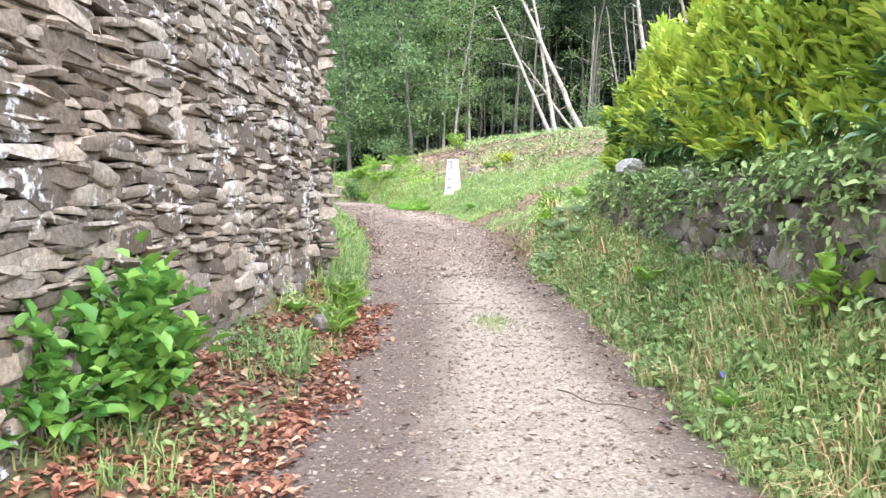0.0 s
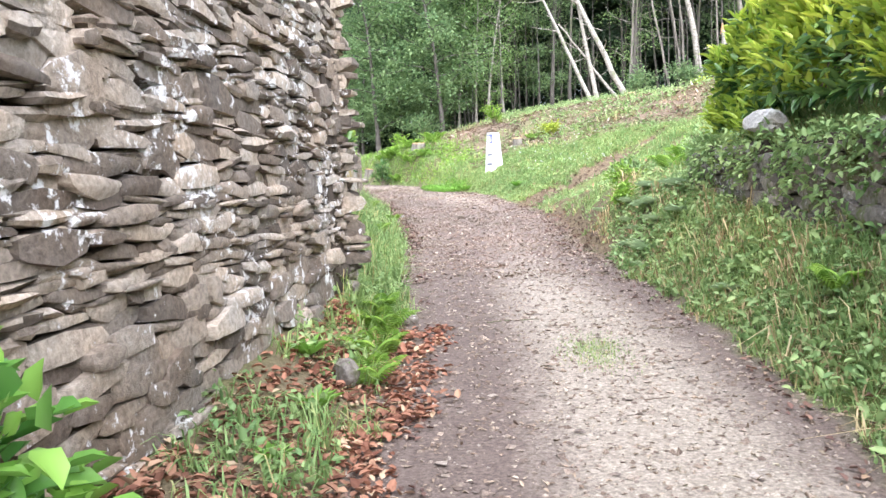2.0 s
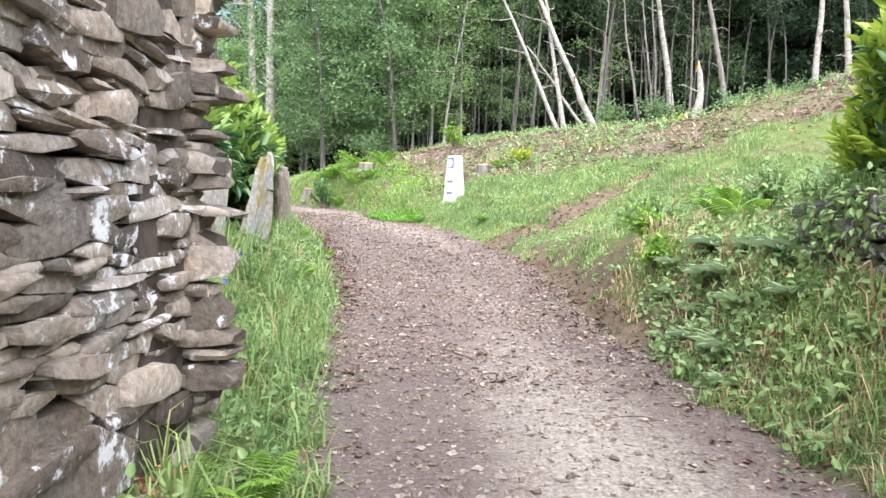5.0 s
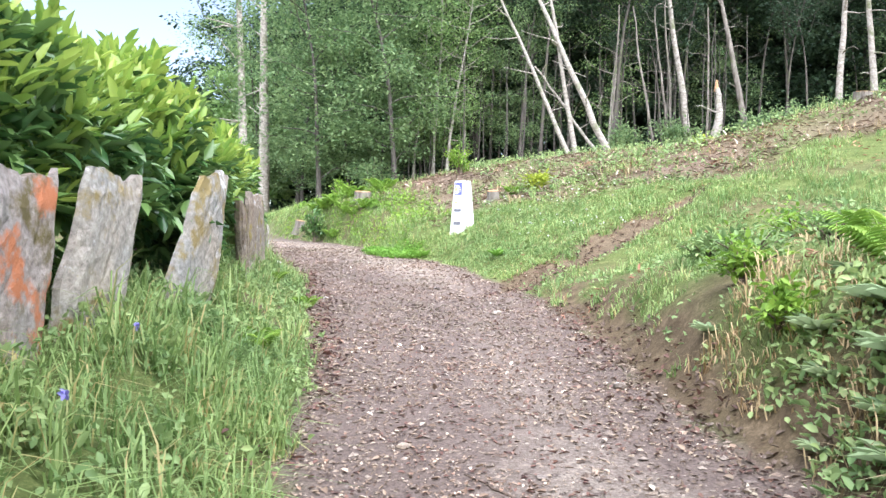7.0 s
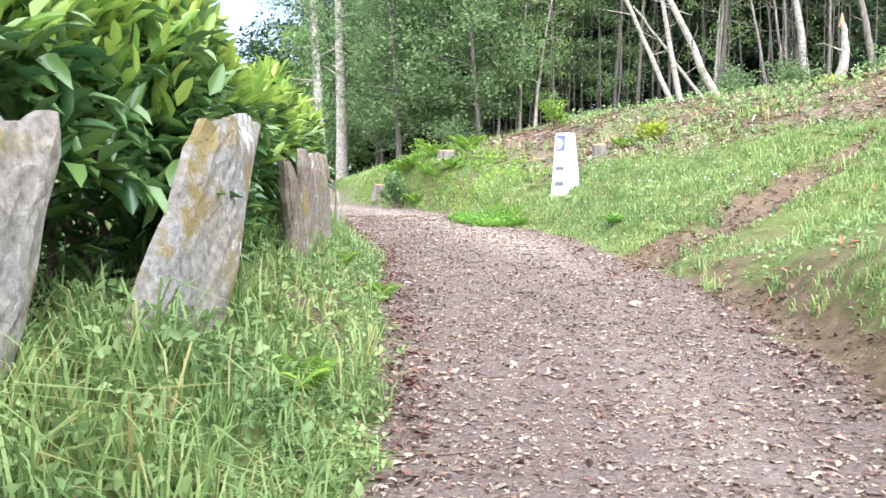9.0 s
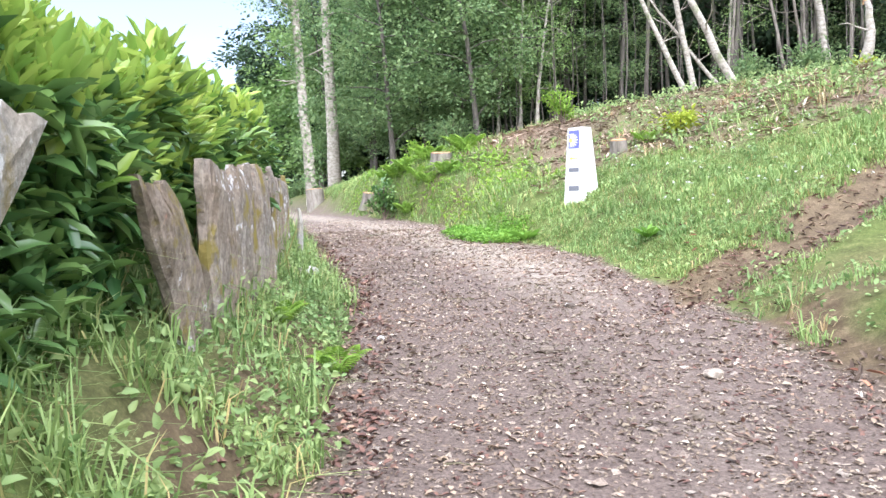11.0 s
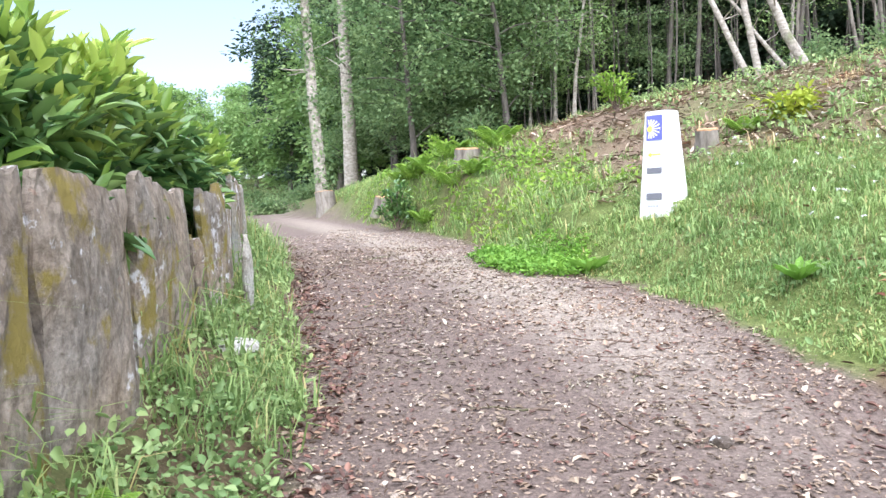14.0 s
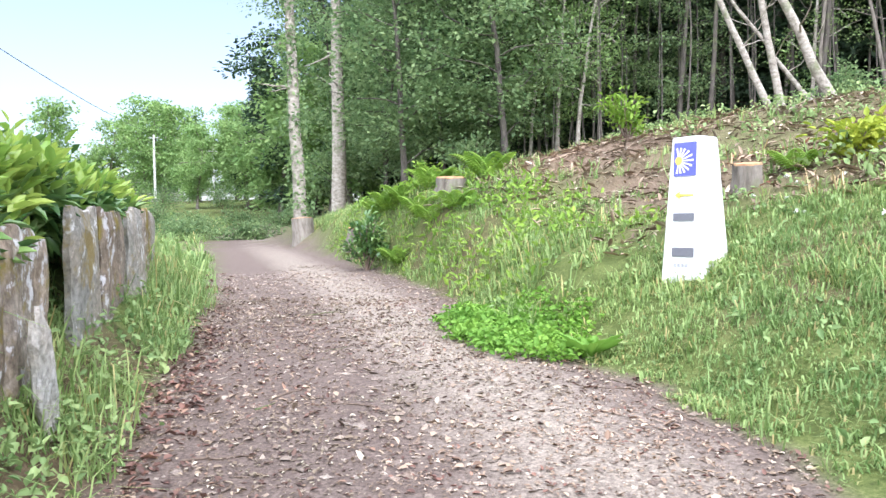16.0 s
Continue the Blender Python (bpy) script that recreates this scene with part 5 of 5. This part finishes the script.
leaf_cover("herbs", "fern and bramble growth over the bank at the bend", (-7, 0.5), (25.5, 36), 2600, (0.04, 0.12), 0.4, M_FERN, 241, lambda x, y: (x > lane_right(y) + 0.1) & (x < lane_right(y) + 1.9) & (wiggle(x, y, 2.4, 1) > -0.3), 0.9, 6, 0.2)
leaf_cover("herbs", "low mixed weeds on the earthy verge below the slabs", (-3.2, -1.2), (13.5, 22), 2600, (0.02, 0.06), 0.6, M_HERB, 242, lambda x, y: cover(x, y) & (x > fence_x(y) + 0.06) & (wiggle(x, y, 3.3, 1) > -0.6), 0.8, 6, 0.12)
leaf_cover("clover_patch", "bright green clover patch at the lane edge", (-2.1, -0.2), (23.4, 26.2), 1500, (0.03, 0.06), 0.7, M_LUSH, 224, lambda x, y: ((x + 1.15 + 0.3 * (y - 24.8)) / 0.55) ** 2 + ((y - 24.8) / 1.0) ** 2 < 1 + wiggle(x, y, 5, 0.3), 0.6, 8, 0.1)
leaf_cover("brambles", "low brambles over the cleared slope", (1, 15), (23, 43), 1900, (0.04, 0.1), 0.6, M_HERB, 225, lambda x, y: (x > lane_right(y) + 2.5) & (y > clear_edge(x) + 0.4) & (wiggle(x, y, 1.2, 1) > -0.15), 0.8, 9, 0.3)
leaf_cover("dead_leaves", "drift of red-brown dead leaves at the wall foot", (-2.1, -0.6), (2.2, 8.8), 1500, (0.035, 0.075), 0.6, M_DEAD_LEAF, 226, lambda x, y: in_bounds(x, y) & (np.abs(x + 1.15 - 0.05 * y + 0.3) < 0.55 + wiggle(y, x, 2, 0.15)), 0.35, 6, 0.035)
leaf_cover("dead_leaves", "dark dead leaves along the edges of the lane", (-6, 2), (1, 30), 4200, (0.025, 0.06), 0.6, M_DAMP_LEAF, 227, lambda x, y: (np.abs(x - lane_left(y)) < 0.3) | ((np.abs(x - lane_right(y)) < 0.3) & (y < 20)) | (track_gap(x, y) < 0.3), 0.35, 5, 0.02)
leaf_cover("wood_chips", "wood chippings and bark over the cleared slope", (-3, 14), (22.5, 45), 11000, (0.06, 0.2), 0.22, M_CHIP, 228, lambda x, y: (x > lane_right(y) + 1.0 + 0.0 * x) & (y > clear_edge(x)), 0.3, 4, 0.06)
leaf_cover("dead_bracken", "scraps of dead bracken over the rough hillside", (1.0, 10), (10.5, 30), 1600, (0.04, 0.12), 0.3, M_DEAD_LEAF, 233, lambda x, y: in_bounds(x, y) & (x > lane_right(y)) & (wiggle(x, y, 1.3, 1) > 0.1), 0.4, 4, 0.05)
leaf_cover("clods", "crumbs of earth and roots on the raw bank", (0.9, 1.9), (10.4, 18.5), 380, (0.02, 0.07), 0.5, M_TWIG, 234, bare_bank, 0.8, 4, 0.03)
leaf_cover("wood_chips", "bark chips and leaf scraps strewn on the gravel", (-5, 1.6), (0.5, 32), 10000, (0.012, 0.042), 0.4, M_CHIP, 229, lambda x, y: ~off_lane(x, y), 0.25, 3, 0.008)
leaf_cover("wood_chips", "thick scatter of pale bark chips on the upper lane", (-5, 1.4), (11, 27), 22000, (0.008, 0.026), 0.6, M_CHIP, 235, lambda x, y: ~off_lane(x, y) & (wiggle(x, y, 1.5, 1) > -0.5), 0.25, 3, 0.01)
leaf_cover("wood_chips", "larger flakes of bark and stone on the upper lane", (-5, 1.4), (11, 27), 2600, (0.02, 0.06), 0.6, M_CHIP, 237, lambda x, y: ~off_lane(x, y), 0.3, 2, 0.012)
leaf_cover("dead_leaves", "dark damp scraps trodden into the upper lane", (-5, 1.4), (11, 27), 7000, (0.012, 0.045), 0.5, M_DAMP_LEAF, 238, lambda x, y: ~off_lane(x, y), 0.25, 2, 0.008)
leaf_cover("dead_leaves", "bark and leaf scraps on the side track", (0.4, 7), (19.5, 25.5), 2600, (0.02, 0.09), 0.35, M_DAMP_LEAF, 239, lambda x, y: track_gap(x, y) < 0.5, 0.3, 3, 0.02)
leaf_cover("dead_leaves", "dark damp leaf drift along the verge of the lane", (-4, -1), (14, 25), 2600, (0.02, 0.055), 0.6, M_DAMP_LEAF, 236, lambda x, y: np.abs(x - lane_left(y) - 0.12) < 0.22 + wiggle(y, x, 2, 0.08), 0.35, 5, 0.02)

# weeds rooted in the joints and along the top of the garden wall
wr = np.random.default_rng(231)
wy = np.repeat(wr.uniform(0, 11.3, 420), 9) + wr.normal(0, 0.05, 3780)
wz = np.repeat(1.8 - np.abs(wr.normal(0, 0.26, 420)), 9) + wr.normal(0, 0.05, 3780) + 0.03
wx = wall_right(wy) - 0.03 - np.abs(wr.normal(0, 0.05, 3780))
L = wr.uniform(0.03, 0.085, 3780)
v, f = leaf_arrays(np.stack([wx, wy, wz], 1), unit(rand_dirs(3780, wr) + [-0.7, 0, -0.1]), rand_dirs(3780, wr) * 0.5 + [0, 0, 1], L, L * 0.55)
tagged(child("wall_weeds", quads("wall_weeds", v, f, M_HERB)), "weeds and ivy hanging over the garden wall", "weeds", kind="stuff")
gy2 = np.repeat(wr.uniform(0, 11.6, 360), 25) + wr.normal(0, 0.06, 9000)
gx2 = wall_right(gy2) + np.repeat(wr.uniform(0.05, 0.75, 360), 25)
v, f = blade_arrays(np.stack([gx2, gy2, np.maximum(ground_z(gx2, gy2), 1.72)], 1), unit(rand_dirs(9000, wr) + [-0.8, 0, 0]), wr.uniform(0.06, 0.3, 9000), np.full(9000, 0.009), wr.uniform(0.3, 1.3, 9000))
tagged(child("wall_grass", quads("wall_grass", v, f, M_GRASS)), "long grass growing along the top of the garden wall", "grass", kind="stuff")

# pebbles
pr = np.random.default_rng(240)
n = 24000
py = pr.uniform(0.8, 30, n)
px = lane_left(py) + (lane_right(py) - lane_left(py)) * pr.uniform(-0.02, 1.02, n)
ps = np.clip(pr.lognormal(-4.5, 0.5, n), 0.005, 0.03)
octa = np.array([[1, 0, 0], [0, 1, 0], [-1, 0, 0], [0, -1, 0], [0, 0, 0.8], [0, 0, -0.8]], float)
a = pr.uniform(0, 6.28, n)
shape = octa[None] * pr.uniform(0.6, 1.5, (n, 1, 3)) * [1, 1, 0.45] + pr.normal(0, 0.18, (n, 6, 3))
rx, ry = shape[..., 0] * np.cos(a)[:, None] - shape[..., 1] * np.sin(a)[:, None], shape[..., 0] * np.sin(a)[:, None] + shape[..., 1] * np.cos(a)[:, None]
v = np.stack([rx, ry, shape[..., 2]], -1) * ps[:, None, None] + np.stack([px, py, ground_z(px, py) + ps * 0.15], 1)[:, None]
tri = np.array([[0, 1, 4], [1, 2, 4], [2, 3, 4], [3, 0, 4], [1, 0, 5], [2, 1, 5], [3, 2, 5], [0, 3, 5]])
f = (np.arange(n)[:, None, None] * 6 + tri[None]).reshape(-1, 3)
tagged(child("gravel", quads("gravel", v.reshape(-1, 3), f, M_PEBBLE, True)), "loose pale gravel and pebbles on the lane", "gravel", kind="stuff")


def stick(x, y, length, girth, turn, seed, mat=M_TWIG, label="thin dark twig lying on the lane", name="twig"):
    rng = np.random.default_rng(seed)
    s = np.linspace(-0.5, 0.5, 7)
    wob = np.cumsum(rng.normal(0, 0.045, 7)) * length
    t = radians(turn)
    X, Y = x + s * length * math.cos(t) - wob * math.sin(t), y + s * length * math.sin(t) + wob * math.cos(t)
    v, f = tube_arrays(np.stack([X, Y, ground_z(X, Y) + girth * 0.7], 1), girth * np.linspace(1.1, 0.5, 7), 6)
    return tagged(child(name, quads(name, v, f, mat)), label, "twig", "twigs on the ground")


sr = np.random.default_rng(250)
for i in range(64):
    y = sr.uniform(2, 26) if i < 20 else sr.uniform(14, 26)
    x = lane_left(y) + (lane_right(y) - lane_left(y)) * sr.uniform(0, 1)
    stick(x, y, sr.uniform(0.12, 0.5), sr.uniform(0.003, 0.008), sr.uniform(0, 180), i)
for i in range(40):
    y = sr.uniform(26, 42)
    x = float(lane_right(y)) + sr.uniform(1.8, 13)
    stick(x, y, sr.uniform(0.5, 1.8), sr.uniform(0.012, 0.035), sr.uniform(0, 180), 100 + i, M_CHIP, "cut branch lying on the cleared slope", "branch")
stick(4.4, 38.5, 2.6, 0.07, 25, 200, M_PALE_BARK, "pale fallen stem below the leaning birches", "log")
stick(1.05, 5.25, 0.75, 0.006, -40, 201)
for i, (x, y) in enumerate(((-2.0, 10.6), (-1.75, 11.1), (-1.9, 12.2), (1.72, 4.9))):
    root = new("violet_flower")
    root.location = (x, y, float(ground_z(x, y)))
    v, f = tube_arrays(np.array([[0, 0, 0], [0.01, 0, 0.1], [0.02, 0.01, 0.2]]), [0.003, 0.003, 0.002], 5)
    child("stalk", quads("stalk", v, f, M_GRASS), root)
    d = rand_dirs(8, sr)
    v, f = leaf_arrays(np.tile([0.02, 0.01, 0.2], (8, 1)), d, rand_dirs(8, sr), np.full(8, 0.025), np.full(8, 0.016))
    child("bloom", quads("bloom", v, f, M_VIOLET), root)
    tagged(root, "small violet-blue wildflower in the grass", "flower", "violet flowers")
dz = np.random.default_rng(260)
bx, by = dz.uniform(0.9, 3.2, 60), dz.uniform(21.5, 25.5, 60)
bx, by = np.repeat(bx, 7), np.repeat(by, 7)
v, f = leaf_arrays(np.stack([bx, by, ground_z(bx, by) + 0.13], 1), rand_dirs(420, dz, 0.5), np.tile([0, 0, 1.0], (420, 1)), np.full(420, 0.026), np.full(420, 0.016))
tagged(child("daisies", quads("daisies", v, f, M_WHITE_PETAL)), "scattered small white flowers in the grass", "flowers", kind="stuff")
# moss and grass growing in the middle of the lane
turf_patch = np.random.default_rng(270)
mx, my = 0.5 + turf_patch.normal(0, 0.11, 1300), 7.95 + turf_patch.normal(0, 0.22, 1300)
v, f = blade_arrays(np.stack([mx, my, ground_z(mx, my)], 1), rand_dirs(1300, turf_patch), turf_patch.uniform(0.01, 0.03, 1300), np.full(1300, 0.004), turf_patch.uniform(0.3, 1, 1300))
tagged(child("grass", quads("grass", v, f, M_GRASS)), "small yellowish grass patch in the middle of the lane", "grass", kind="stuff")
